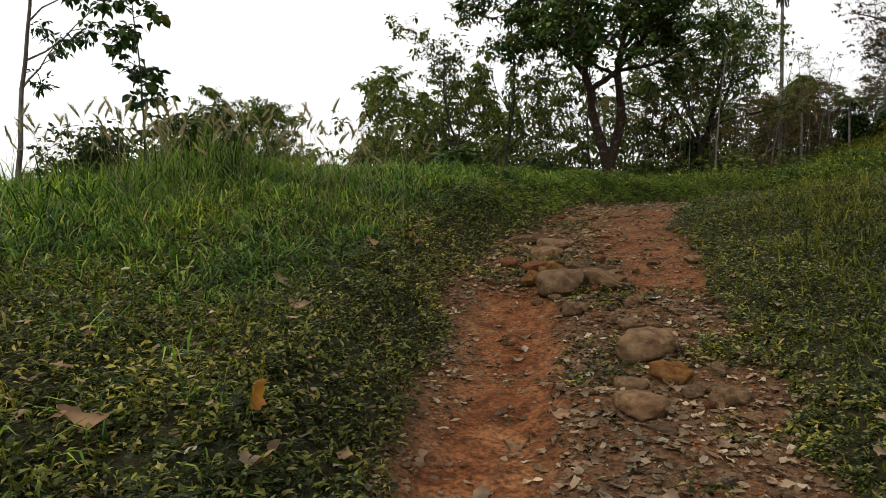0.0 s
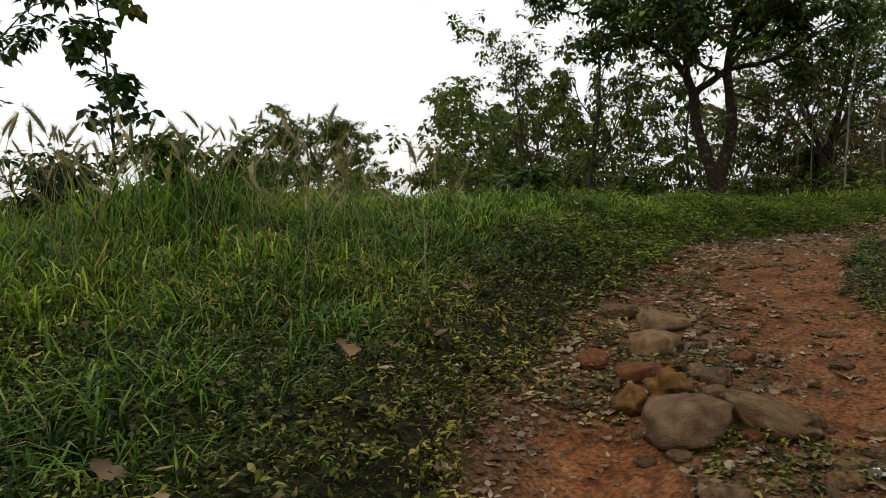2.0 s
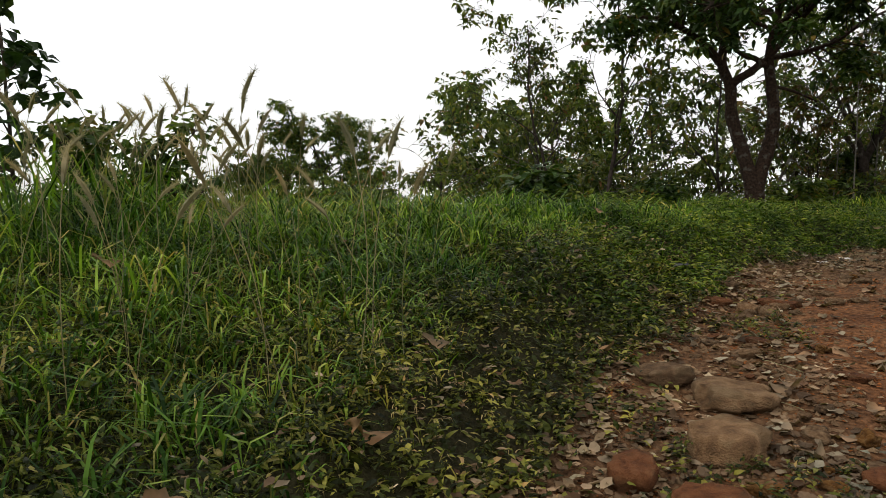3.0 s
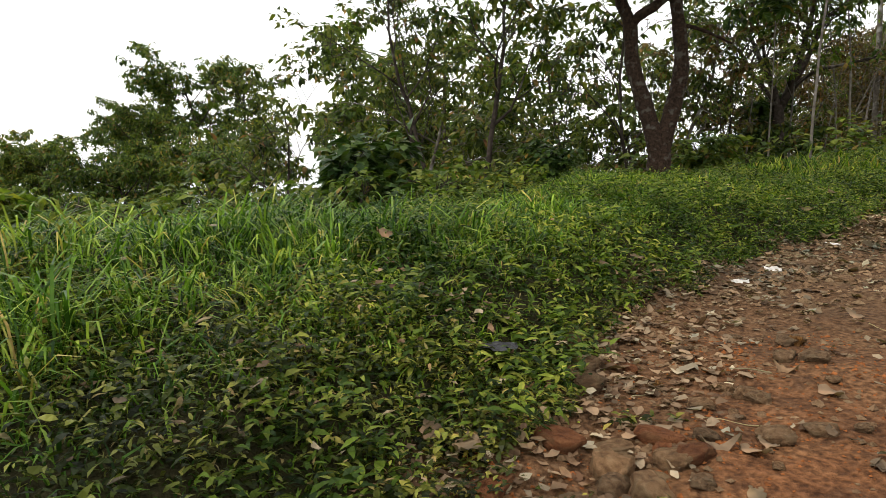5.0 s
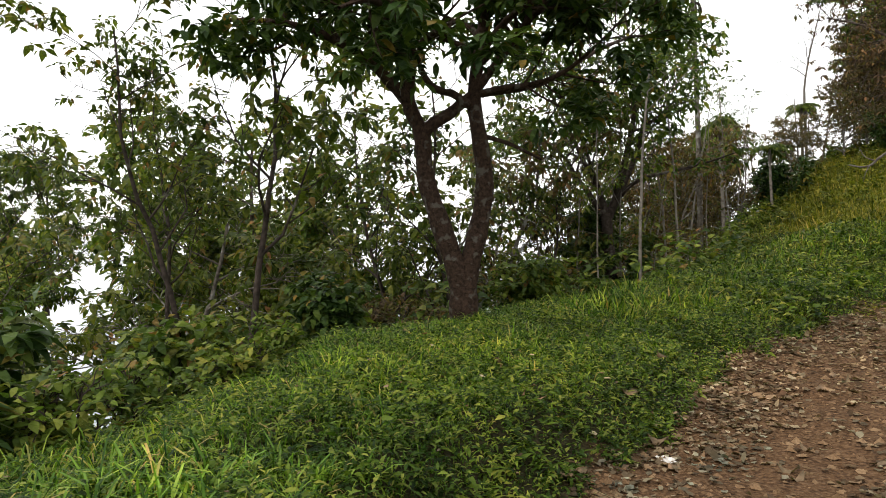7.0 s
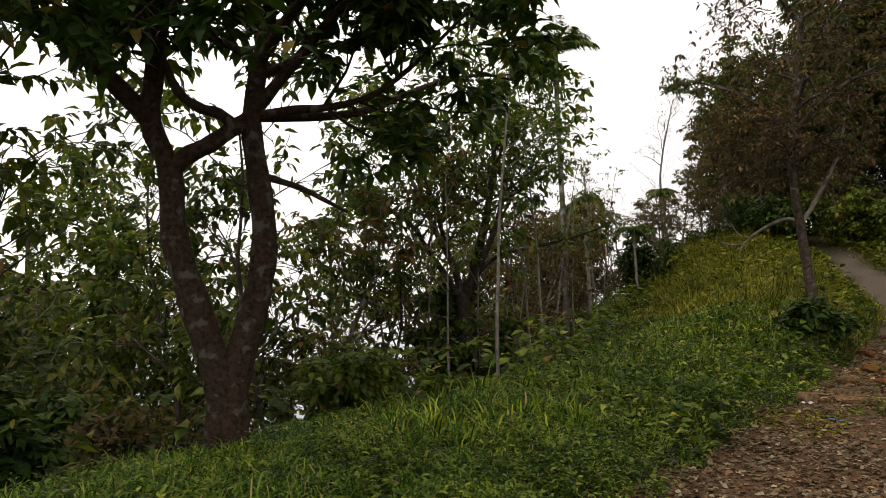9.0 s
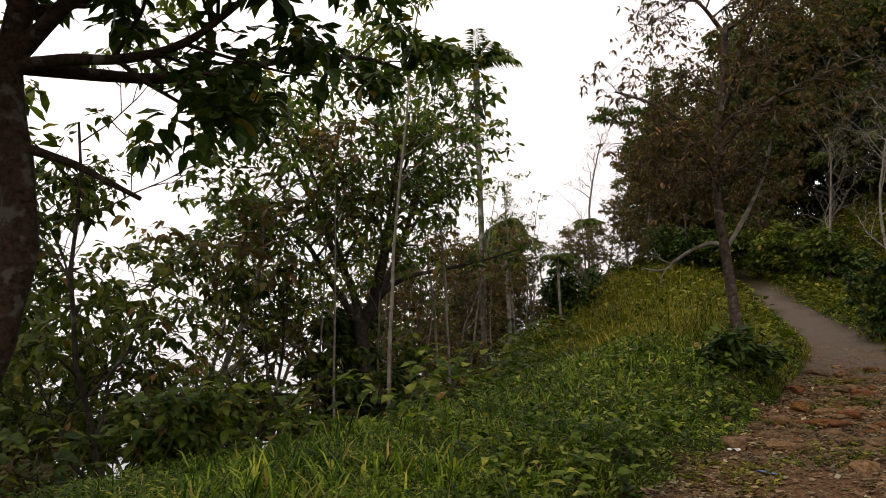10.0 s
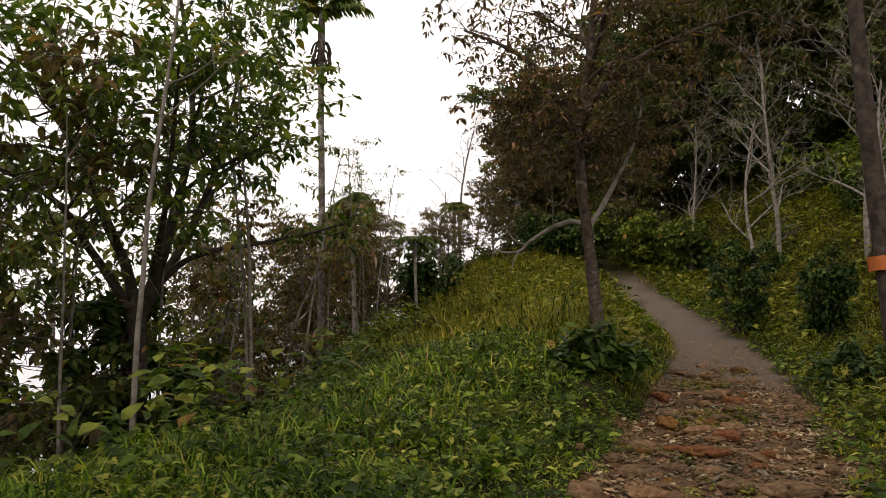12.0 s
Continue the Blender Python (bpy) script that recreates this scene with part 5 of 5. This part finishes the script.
# ---- stones ----
def stone_mesh(seed, flat=0.6, rough=0.3):
    bm = bmesh.new()
    bmesh.ops.create_icosphere(bm, subdivisions=3, radius=0.5)
    off = Vector((seed * 3.7, seed * 1.3, seed * 2.1))
    for vert in bm.verts:
        n = vert.co.normalized()
        k = 1 + rough * noise.noise(n * 1.3 + off) + 0.5 * rough * noise.noise(n * 3.1 + off) + 0.15 * rough * noise.noise(n * 8.0 + off)
        vert.co = n * 0.5 * k
        for axis in (0, 1, 2):
            lim = 0.40 + 0.06 * noise.noise(off + Vector((axis * 5.0, 0, 0)))
            if abs(vert.co[axis]) > lim:
                vert.co[axis] = math.copysign(lim + (abs(vert.co[axis]) - lim) * 0.25, vert.co[axis])
        vert.co.z *= flat
    cut = random.Random(seed)
    for _ in range(11):
        n = Vector((cut.gauss(0, 1), cut.gauss(0, 1), cut.gauss(0, 0.8))).normalized()
        lim = cut.uniform(0.26, 0.40)
        for vert in bm.verts:
            over = vert.co.dot(n) - lim
            if over > 0:
                vert.co -= n * over * 0.9
    for vert in bm.verts:
        vert.co += vert.co.normalized() * (0.05 * noise.noise(vert.co * 5 + off) + 0.035 * noise.noise(vert.co * 13 + off))
    for face in bm.faces:
        face.smooth = True
    me = bpy.data.meshes.new("stone")
    bm.to_mesh(me)
    bm.free()
    return me


STONES = []
for c in range(8):
    me = stone_mesh(c + 1, (0.55, 0.7, 0.5, 0.85, 0.6, 0.75, 0.45, 0.65)[c], (0.35, 0.5, 0.3, 0.6, 0.45, 0.35, 0.4, 0.5)[c])
    me.materials.append({0: STONE_RED, 3: STONE_OCHRE}.get(c, STONE))
    STONES.append(me)


def stone(x, y, w, kind, turn, label="", tall=1.0, sink=0.3, long=1.0, group=""):
    ob = new("stone", STONES[kind])
    ob.matrix_basis = pose(x, y, height(x, y) + w * tall * (0.24 - sink * 0.4), 0, 0, turn) @ Matrix.Diagonal((w * long, w, w * tall, 1))
    return tagged(ob, label or "brown weathered stone half sunk in the path", "stone", group)


for x, y, w, c, a, label, tall, long in [
    (0.88, 7.92, 0.27, 2, 20, "pale flat stone set in the path", 0.8, 1.1), (1.13, 7.68, 0.32, 2, 160, "pale flat stone set in the path", 0.9, 1.25), (1.0, 7.2, 0.38, 6, 30, "broad pale flat stone in the path", 1.0, 1.05),
    (0.62, 7.0, 0.26, 0, 80, "reddish stone at the edge of the path", 0.9, 1.0), (0.86, 6.78, 0.26, 0, 10, "reddish stone in the path", 0.9, 1.1), (0.98, 6.5, 0.26, 3, 200, "ochre stone in the path", 0.9, 1.1),
    (0.98, 6.02, 0.46, 5, 60, "large brown rock standing out of the path", 0.75, 1.05), (0.98, 5.42, 0.21, 7, 40, "rounded grey-brown stone on the path", 1.0, 1.0), (1.26, 4.55, 0.44, 7, 70, "large mossy rock on the path", 0.8, 1.05),
    (1.27, 4.08, 0.22, 3, 130, "orange-brown stone on the path", 0.9, 1.2), (1.02, 3.9, 0.22, 4, 10, "brown stone on the path", 0.8, 1.1), (1.33, 3.86, 0.15, 7, 260, "small brown stone on the path", 0.9, 1.0),
    (0.78, 6.42, 0.24, 3, 40, "ochre stone at the head of the rut", 0.8, 1.1), (1.0, 3.62, 0.3, 4, 20, "broad tan stone on the path", 0.7, 1.15), (1.48, 3.75, 0.2, 7, 15, "brown stone among leaf litter", 0.9, 1.1), (1.3, 5.05, 0.2, 1, 300, "dark stone on the path", 0.8, 1.1), (1.45, 5.55, 0.15, 7, 30, "grey stone on the path", 0.9, 1.0), (1.22, 6.55, 0.2, 5, 100, "dark stone in the path", 0.8, 1.0), (1.44, 6.9, 0.17, 0, 50, "red stone in the path", 0.8, 1.0),
    (1.98, 4.7, 0.16, 0, 20, "reddish stone beside the path", 0.9, 1.0), (2.3, 6.75, 0.24, 4, 75, "grey stone beside the path", 0.6, 1.2), (1.6, 9.75, 0.19, 4, 10, "brown block of stone at the path's edge", 0.9, 1.2),
    (1.45, 8.95, 0.16, 4, 50, "pale stone at the path's edge", 0.9, 1.0), (1.56, 9.05, 0.15, 7, 90, "pale stone at the path's edge", 0.9, 1.0), (1.42, 9.3, 0.2, 0, 140, "reddish stone at the path's edge", 0.7, 1.1),
    (2.16, 9.3, 0.15, 1, 0, "stone on the path", 0.7, 1.1), (2.32, 9.34, 0.14, 4, 70, "stone on the path", 0.7, 1.0), (3.66, 11.9, 0.2, 6, 110, "flat stone on the path", 0.6, 1.3), (1.62, 10.2, 0.2, 1, 60, "dark stone at the path's edge", 0.6, 1.2),
    (1.63, 9.96, 0.17, 4, 20, "brown block of stone at the edge of the path", 0.9, 1.1), (1.57, 9.15, 0.20, 1, 80, "dark brown stone at the edge of the path", 0.9, 1.1), (1.66, 8.99, 0.18, 5, 140, "brown rough stone at the edge of the path", 0.9, 1.1), (1.85, 9.18, 0.14, 0, 30, "reddish stone on the path", 0.9, 1.1), (2.50, 10.05, 0.13, 2, 60, "flat tan stone on the path", 0.9, 1.1), (3.72, 12.5, 0.19, 1, 20, "brown stone at the path's edge", 0.7, 1.1), (2.6, 10.0, 0.16, 4, 150, "brown stone on the path", 0.7, 1.1), (0.45, 5.0, 0.1, 7, 0, "small pale stone on the path", 0.7, 1.0), (1.82, 6.1, 0.17, 2, 0, "flat stone beside the path", 0.7, 1.0)]:
    stone(x, y, w * (1.12 if y < 8.5 else 1.0), c, a, label, tall * 0.9, 0.3, long)
log = new("stone", STONES[1])
log.matrix_basis = pose(1.32, 6.0, height(1.32, 6.0) + 0.05, 0, 14, -38) @ Matrix.Diagonal((0.56, 0.2, 0.26, 1))
tagged(log, "long grey wedge of rock lying in the path", "stone")

rng = np.random.default_rng(151)
for n in range(300):
    if n < 150:
        y = rng.uniform(2.2, 10.5)
        x = np.interp(y, [2, 5, 6.8, 8.6, 10.5], [1.1, 1.35, 1.25, 1.6, 2.4]) + rng.normal() * 0.3
        w = rng.uniform(0.05, 0.15)
    else:
        t = rng.uniform(0, 1) ** 1.2
        x, y = 10.4 + 6.4 * t + rng.normal() * 0.45, 17.4 + 4.6 * t + rng.normal() * 0.45
        w = rng.uniform(0.06, 0.16) if n % 2 else rng.uniform(0.16, 0.34)
    stone(x, y, w, int(rng.integers(8)), rng.uniform(0, 360), "rough brown stone of the washed-out path", rng.uniform(0.4, 0.9), 0.3, rng.uniform(0.9, 1.6), "loose stones on the path")


def gravel(name, seed, box, per_m2, size, want, label, material):
    """Crumbs of stone and earth: flattened octahedra."""
    g = np.random.default_rng(seed)
    x, y = sown(g, box, per_m2)
    z, bare, side, s = land(x, y)
    keep = g.uniform(size=len(x)) < want(x, y, side, s, bare)
    x, y, z = x[keep], y[keep], z[keep]
    n = len(x)
    w = g.uniform(*size, n) * g.uniform(0.4, 1, n)
    a = g.uniform(0, 6.28, n)
    ring = np.stack([np.stack([np.cos(a + k * 1.571) * w * g.uniform(0.6, 1, n), np.sin(a + k * 1.571) * w * g.uniform(0.6, 1, n), w * g.uniform(0, 0.3, n)], 1) for k in range(4)], 1)
    top = np.stack([g.normal(size=n) * w * 0.2, g.normal(size=n) * w * 0.2, w * g.uniform(0.4, 0.9, n)], 1)[:, None]
    v = (np.concatenate([ring, top], 1) + np.stack([x, y, z - w * 0.1], 1)[:, None]).reshape(-1, 3)
    b = np.arange(n)[:, None] * 5
    f = np.concatenate([b + [0, 1, 4], b + [1, 2, 4], b + [2, 3, 4], b + [3, 0, 4]])
    return tagged(new(name, np_mesh(name, v, [f], material)), label, "gravel", kind="stuff")


gravel("gravel", 161, (-0.6, 1.0, 4.5, 13.0), 620, (0.008, 0.042), lambda x, y, side, s, bare: (bare > 0.25) * (0.25 + 0.75 * (np.sin(x * 7 + y * 3) > -0.2)) * (1 - 0.85 * red_earth(x, y)), "crumbs of stone and earth on the path", STONE)
gravel("earth_clods", 163, (-0.4, 1.5, 3.4, 10.5), 1300, (0.005, 0.018), lambda x, y, side, s, bare: (bare > 0.4) * np.clip(0.45 + 0.8 * waves(x, y, 0.8, 71), 0.08, 1), "crumbled red earth on the path", SOIL_CRUMB)
gravel("gravel", 162, (3.0, 11.0, 20.0, 25.0), 160, (0.012, 0.06), lambda x, y, side, s, bare: (bare > 0.25) * 0.8, "crumbs of stone and earth on the path", STONE)


# ---- fallen leaves and scraps ----
def dry_leaf_mesh(seed, length, width, curl, material=DRY):
    g = np.random.default_rng(seed)
    nu, nv = 9, 5
    vs = []
    for a in range(nu):
        u = a / (nu - 1)
        w = width * math.sin(math.pi * min(1, 0.06 + u * 0.93)) ** 0.7 * (1 + 0.22 * math.sin(a * 2.3 + seed))
        for b in range(nv):
            t = b / (nv - 1) * 2 - 1
            vs.append(((u - 0.5) * length, t * w * 0.5, curl * length * ((u - 0.5) ** 2 * 1.2 + t * t * 0.35 * math.sin(u * 5 + seed)) + g.normal() * 0.03 * length))
    fs = [(a * nv + b, (a + 1) * nv + b, (a + 1) * nv + b + 1, a * nv + b + 1) for a in range(nu - 1) for b in range(nv - 1)]
    return np_mesh("dry_leaf", vs, [np.array(fs)], material, True)


DRY_LEAVES = [dry_leaf_mesh(c, 0.17, (0.075, 0.1, 0.06, 0.11, 0.085)[c], (0.2, 0.35, 0.5, 0.25, -0.25)[c]) for c in range(5)]


def fallen(x, y, size, kind, turn, tip=0.0, up=0.02, label="curled brown fallen leaf"):
    ob = new("fallen_leaf", DRY_LEAVES[kind])
    ob.matrix_basis = pose(x, y, height(x, y) + up, tip, tip * 0.5, turn) @ Matrix.Scale(size, 4)
    return tagged(ob, label, "leaf", "fallen leaves")


for x, y, size, c, a, tip, up, label in [
    (-0.58, 2.40, 0.95, 3, 150, 12, 0.10, "large pale grey curled fallen leaf"), (-1.15, 2.45, 1.1, 1, 20, 15, 0.09, "large brown curled fallen leaf"), (-0.45, 3.38, 0.9, 2, 200, 35, 0.09, "brown curled fallen leaf"), (0.73, 3.80, 0.7, 1, 30, 14, 0.03, "pale grey fallen leaf on the path"),
    (0.61, 3.68, 0.9, 3, 10, 8, 0.03, "pale grey fallen leaf on the path"), (0.52, 3.42, 0.7, 2, 60, 20, 0.03, "brown fallen leaf on the path"), (0.45, 5.10, 0.45, 0, 80, 6, 0.02, "pale fallen leaf on the red path"), (0.49, 4.65, 0.6, 3, 0, 6, 0.02, "pale pinkish fallen leaf on the red path"),
    (-0.28, 6.45, 0.75, 2, 110, 60, 0.12, "tan leaf standing up in the grass"), (-0.54, 5.82, 0.85, 1, 30, 40, 0.12, "tan leaf standing up in the grass"), (-0.08, 5.45, 0.8, 3, 120, 14, 0.07, "pale torn fallen leaf in the herbs"), (-0.42, 4.40, 1.0, 1, 70, 40, 0.10, "pale folded fallen leaf in the herbs"),
    (-0.76, 4.06, 0.9, 3, 0, 20, 0.09, "tan fallen leaf in the herbs"), (0.44, 5.06, 0.6, 1, 100, 15, 0.03, "pale fallen leaf on the red path"), (-0.24, 6.50, 1.0, 2, 50, 45, 0.09, "pale cupped dead leaf in the grass"), (-0.14, 7.25, 0.8, 1, 10, 20, 0.10, "brown dead leaf in the grass"),
    (1.38, 7.66, 0.8, 2, 140, 30, 0.05, "curled yellowish leaf beside a stone"), (-1.0, 4.7, 0.8, 1, 20, 40, 0.08, "brown curled fallen leaf"), (-1.75, 7.5, 0.9, 1, 45, 20, 0.16, "tan dead leaf in tall grass"), (0.73, 10.4, 0.7, 3, 50, 40, 0.14, "pale brown leaf in the grass"),
    (3.5, 14.3, 0.8, 1, 70, 50, 0.09, "brown leaf caught in the weeds"), (5.0, 14.9, 0.9, 2, 20, 70, 0.14, "reddish brown leaf hanging in the weeds"), (2.15, 11.35, 0.65, 0, 15, 20, 0.08, "brown leaf caught in the weeds")]:
    fallen(x, y, size * 0.85, c, a, tip, up, label)
orange_leaf = new("fallen_leaf", dry_leaf_mesh(6, 0.16, 0.08, 0.5, DRY_ORANGE))
orange_leaf.matrix_basis = pose(-0.66, 2.74, height(-0.66, 2.74) + 0.13, 70, -25, 80)
tagged(orange_leaf, "orange-brown dead leaf standing among the herbs", "leaf", "fallen leaves")
rng = np.random.default_rng(171)
for n in range(230):
    y = rng.uniform(2.2, 15.5)
    cx, hw = np.interp(y, TRAIL_LINE[:60, 1], TRAIL_LINE[:60, 0]), 1.0
    x = cx + rng.normal() * 0.75
    if y < 8 and x < cx - 0.2 and rng.uniform() < 0.75:
        x = cx + abs(x - cx)
    fallen(x, y, rng.uniform(0.3, 0.85), int(rng.integers(5)), rng.uniform(0, 360), rng.uniform(-18, 18), 0.012 if abs(x - cx) < 0.9 else 0.05)
leaf_patch("leaf_litter", 172, (-0.5, 1.5, 6.5, 16.0), 330, (0.022, 0.07), (0.004, 0.02), lambda x, y, side, s, bare: (bare > 0.2) * np.clip(0.75 + 0.9 * waves(x, y, 0.5, 61) - 0.75 * smooth01((y - 9.0) / 1.5) * (x > np.interp(y, [9, 16], [2.2, 7.0])), 0.05, 1) * (1 - 0.93 * red_earth(x, y)), "scattered dry brown leaves on the path", DRY, tuft=2, category="leaves")
leaf_patch("leaf_litter", 173, (3.4, 11.6, 16.0, 22.0), 280, (0.025, 0.08), (0.004, 0.015), lambda x, y, side, s, bare: (bare > 0.15) * np.clip(0.75 + 0.9 * waves(x, y, 0.4, 62), 0.2, 1) * (1 - 0.85 * red_earth(x, y)), "carpet of dry brown leaves on the path", DRY, tuft=2, category="leaves")
leaf_patch("leaf_litter", 174, (-4.0, 1.0, 6.5, 16.0), 9, (0.025, 0.065), (0.03, 0.12), lambda x, y, side, s, bare: (np.abs(side) > 0.0) * (np.abs(side) < 2.5) * (bare < 0.5) * 0.8, "dry leaves caught in the grass", DRY, tuft=1, category="leaves")

ledge = lambda x, y, side, s, bare: (bare > 0.15) * (side < 0.3) * (x < np.interp(y, [5.8, 6.4, 7.4, 9.2], [0.35, 0.72, 0.82, 1.3])) * (y > 6.3) * np.clip(0.5 + 0.6 * waves(x, y, 0.9, 64), 0, 1)
leaf_patch("leaf_litter", 175, (-0.4, 5.2, 1.5, 9.4), 420, (0.025, 0.075), (0.004, 0.03), ledge, "dull brown litter heaped along the stones", DRY, tuft=2, category="leaves")
leaf_patch("creeping_herbs", 129, (-0.4, 5.2, 1.5, 9.4), 260, (0.02, 0.06), (0.005, 0.07), ledge, "sparse herbs among the litter", HERB)

leaf_patch("hill_grass_leaves", 130, (14.0, 12.0, 34.0, 36.0), 45, (0.09, 0.2), (0.03, 0.4), lambda x, y, side, s, bare: (side < -0.3) * (beside(HILL_LINE, x, y)[0] > -9.0) * 0.9, "rough yellow-green herbage on the foot of the hill", OLIVE, slim=(0.12, 0.3), category="undergrowth")
sprig_patch("creeping_herbs", 131, (-3.2, 0.8, 0.0, 4.6), 90, (0.06, 0.22), (0.025, 0.06), lambda x, y, side, s, bare: (side > 0.05) * (bare < 0.6) * np.clip(1.0 - smooth01((y - 3.2) / 1.4), 0.2, 1), "dull green weeds at the path's edge", HERB, slim=(0.25, 0.45))
leaf_patch("leaf_litter", 176, (-3.2, 0.8, 0.2, 5.0), 26, (0.03, 0.07), (0.03, 0.12), lambda x, y, side, s, bare: (side > 0.0) * (bare < 0.6) * 0.8, "dry leaves caught among dark weeds", DRY, tuft=1, category="leaves")


def dead_patch(x, y, side, s, bare):
    spots = sum(np.exp(-((x - a) ** 2 + (y - b) ** 2) / r**2) for a, b, r in ((-0.15, 7.0, 0.4), (0.75, 9.3, 0.55), (-0.3, 5.9, 0.35), (1.2, 10.0, 0.3),))
    return (bare < 0.8) * np.clip(spots, 0, 1) * (0.4 + 0.6 * (waves(x, y, 2.2, 77) > 0))


leaf_patch("leaf_litter", 177, (-2.0, 1.8, 2.4, 13.6), 150, (0.02, 0.06), (0.02, 0.11), dead_patch, "dead brown leaves and stalks matted in the bank", DRY, slim=(0.12, 0.5), tuft=2, category="leaves")
grass_patch("grass", 113, (-2.0, 1.8, 2.4, 13.6), 110, 5, (0.12, 0.3), (0.003, 0.006), dead_patch, "dry straw in the bank", SPIKE, lean=(1.2, 3.0))


def scrap(name, x, y, size, material, seed, label, category, up=0.02):
    """A crumpled sheet."""
    g = np.random.default_rng(seed)
    n = 9
    vs, fs = [], []
    for a in range(n):
        for b in range(n):
            u, t = a / (n - 1) - 0.5, b / (n - 1) - 0.5
            vs.append((u * size * (1 + 0.2 * math.sin(t * 9 + seed)), t * size * 0.75 * (1 + 0.25 * math.sin(u * 7)), 0.06 * size * (math.sin(u * 8 + seed) * math.cos(t * 9) + g.normal() * 0.25)))
    fs = [(a * n + b, (a + 1) * n + b, (a + 1) * n + b + 1, a * n + b + 1) for a in range(n - 1) for b in range(n - 1)]
    ob = new(name, np_mesh(name, vs, [np.array(fs)], material))
    ob.matrix_basis = pose(x, y, height(x, y) + up, g.uniform(-8, 8), g.uniform(-8, 8), g.uniform(0, 360))
    return tagged(ob, label, category)


scrap("paper_scrap", 2.92, 11.75, 0.12, PAPER, 1, "crumpled white paper scrap at the path's edge", "litter")
scrap("paper_scrap", 3.32, 12.2, 0.13, PAPER, 2, "flat white paper scrap at the path's edge", "litter")
scrap("paper_scrap", 4.32, 13.4, 0.13, PAPER, 3, "dirty white paper scrap at the path's edge", "litter")
scrap("paper_scrap", 10.0, 18.0, 0.14, PAPER, 4, "pale paper scrap beside the path", "litter")
scrap("paper_scrap", 1.62, 5.62, 0.12, PAPER, 5, "torn white paper between the stones", "litter")
scrap("plastic_scrap", 9.55, 17.2, 0.15, BLUE, 6, "faded blue plastic scrap on the path", "litter")
scrap("plastic_scrap", 1.25, 9.75, 0.14, BLACK, 7, "black plastic scrap in the grass", "litter", 0.1)


def twig(x, y, length, turn, seed):
    g = np.random.default_rng(seed)
    line, rad = limb(g, (0, 0, 0), (1, 0, 0.06), length, 0.003, 0.0012, 0.1, 0.0, 6)
    v, q = tubes([(line, rad)])
    ob = new("twig", np_mesh("twig", v, [q], SPIKE, True))
    ob.matrix_basis = pose(x, y, height(x, y) + 0.012, 0, 0, turn)
    return tagged(ob, "thin dry straw-coloured twig on the path", "twig", "twigs on the path")


rng = np.random.default_rng(181)
for n in range(34):
    t = rng.uniform(14, 62)
    k = int(t)
    twig(TRAIL_LINE[k][0] + rng.normal() * 0.5, TRAIL_LINE[k][1] + rng.normal() * 0.4, rng.uniform(0.08, 0.28), rng.uniform(0, 360), n)
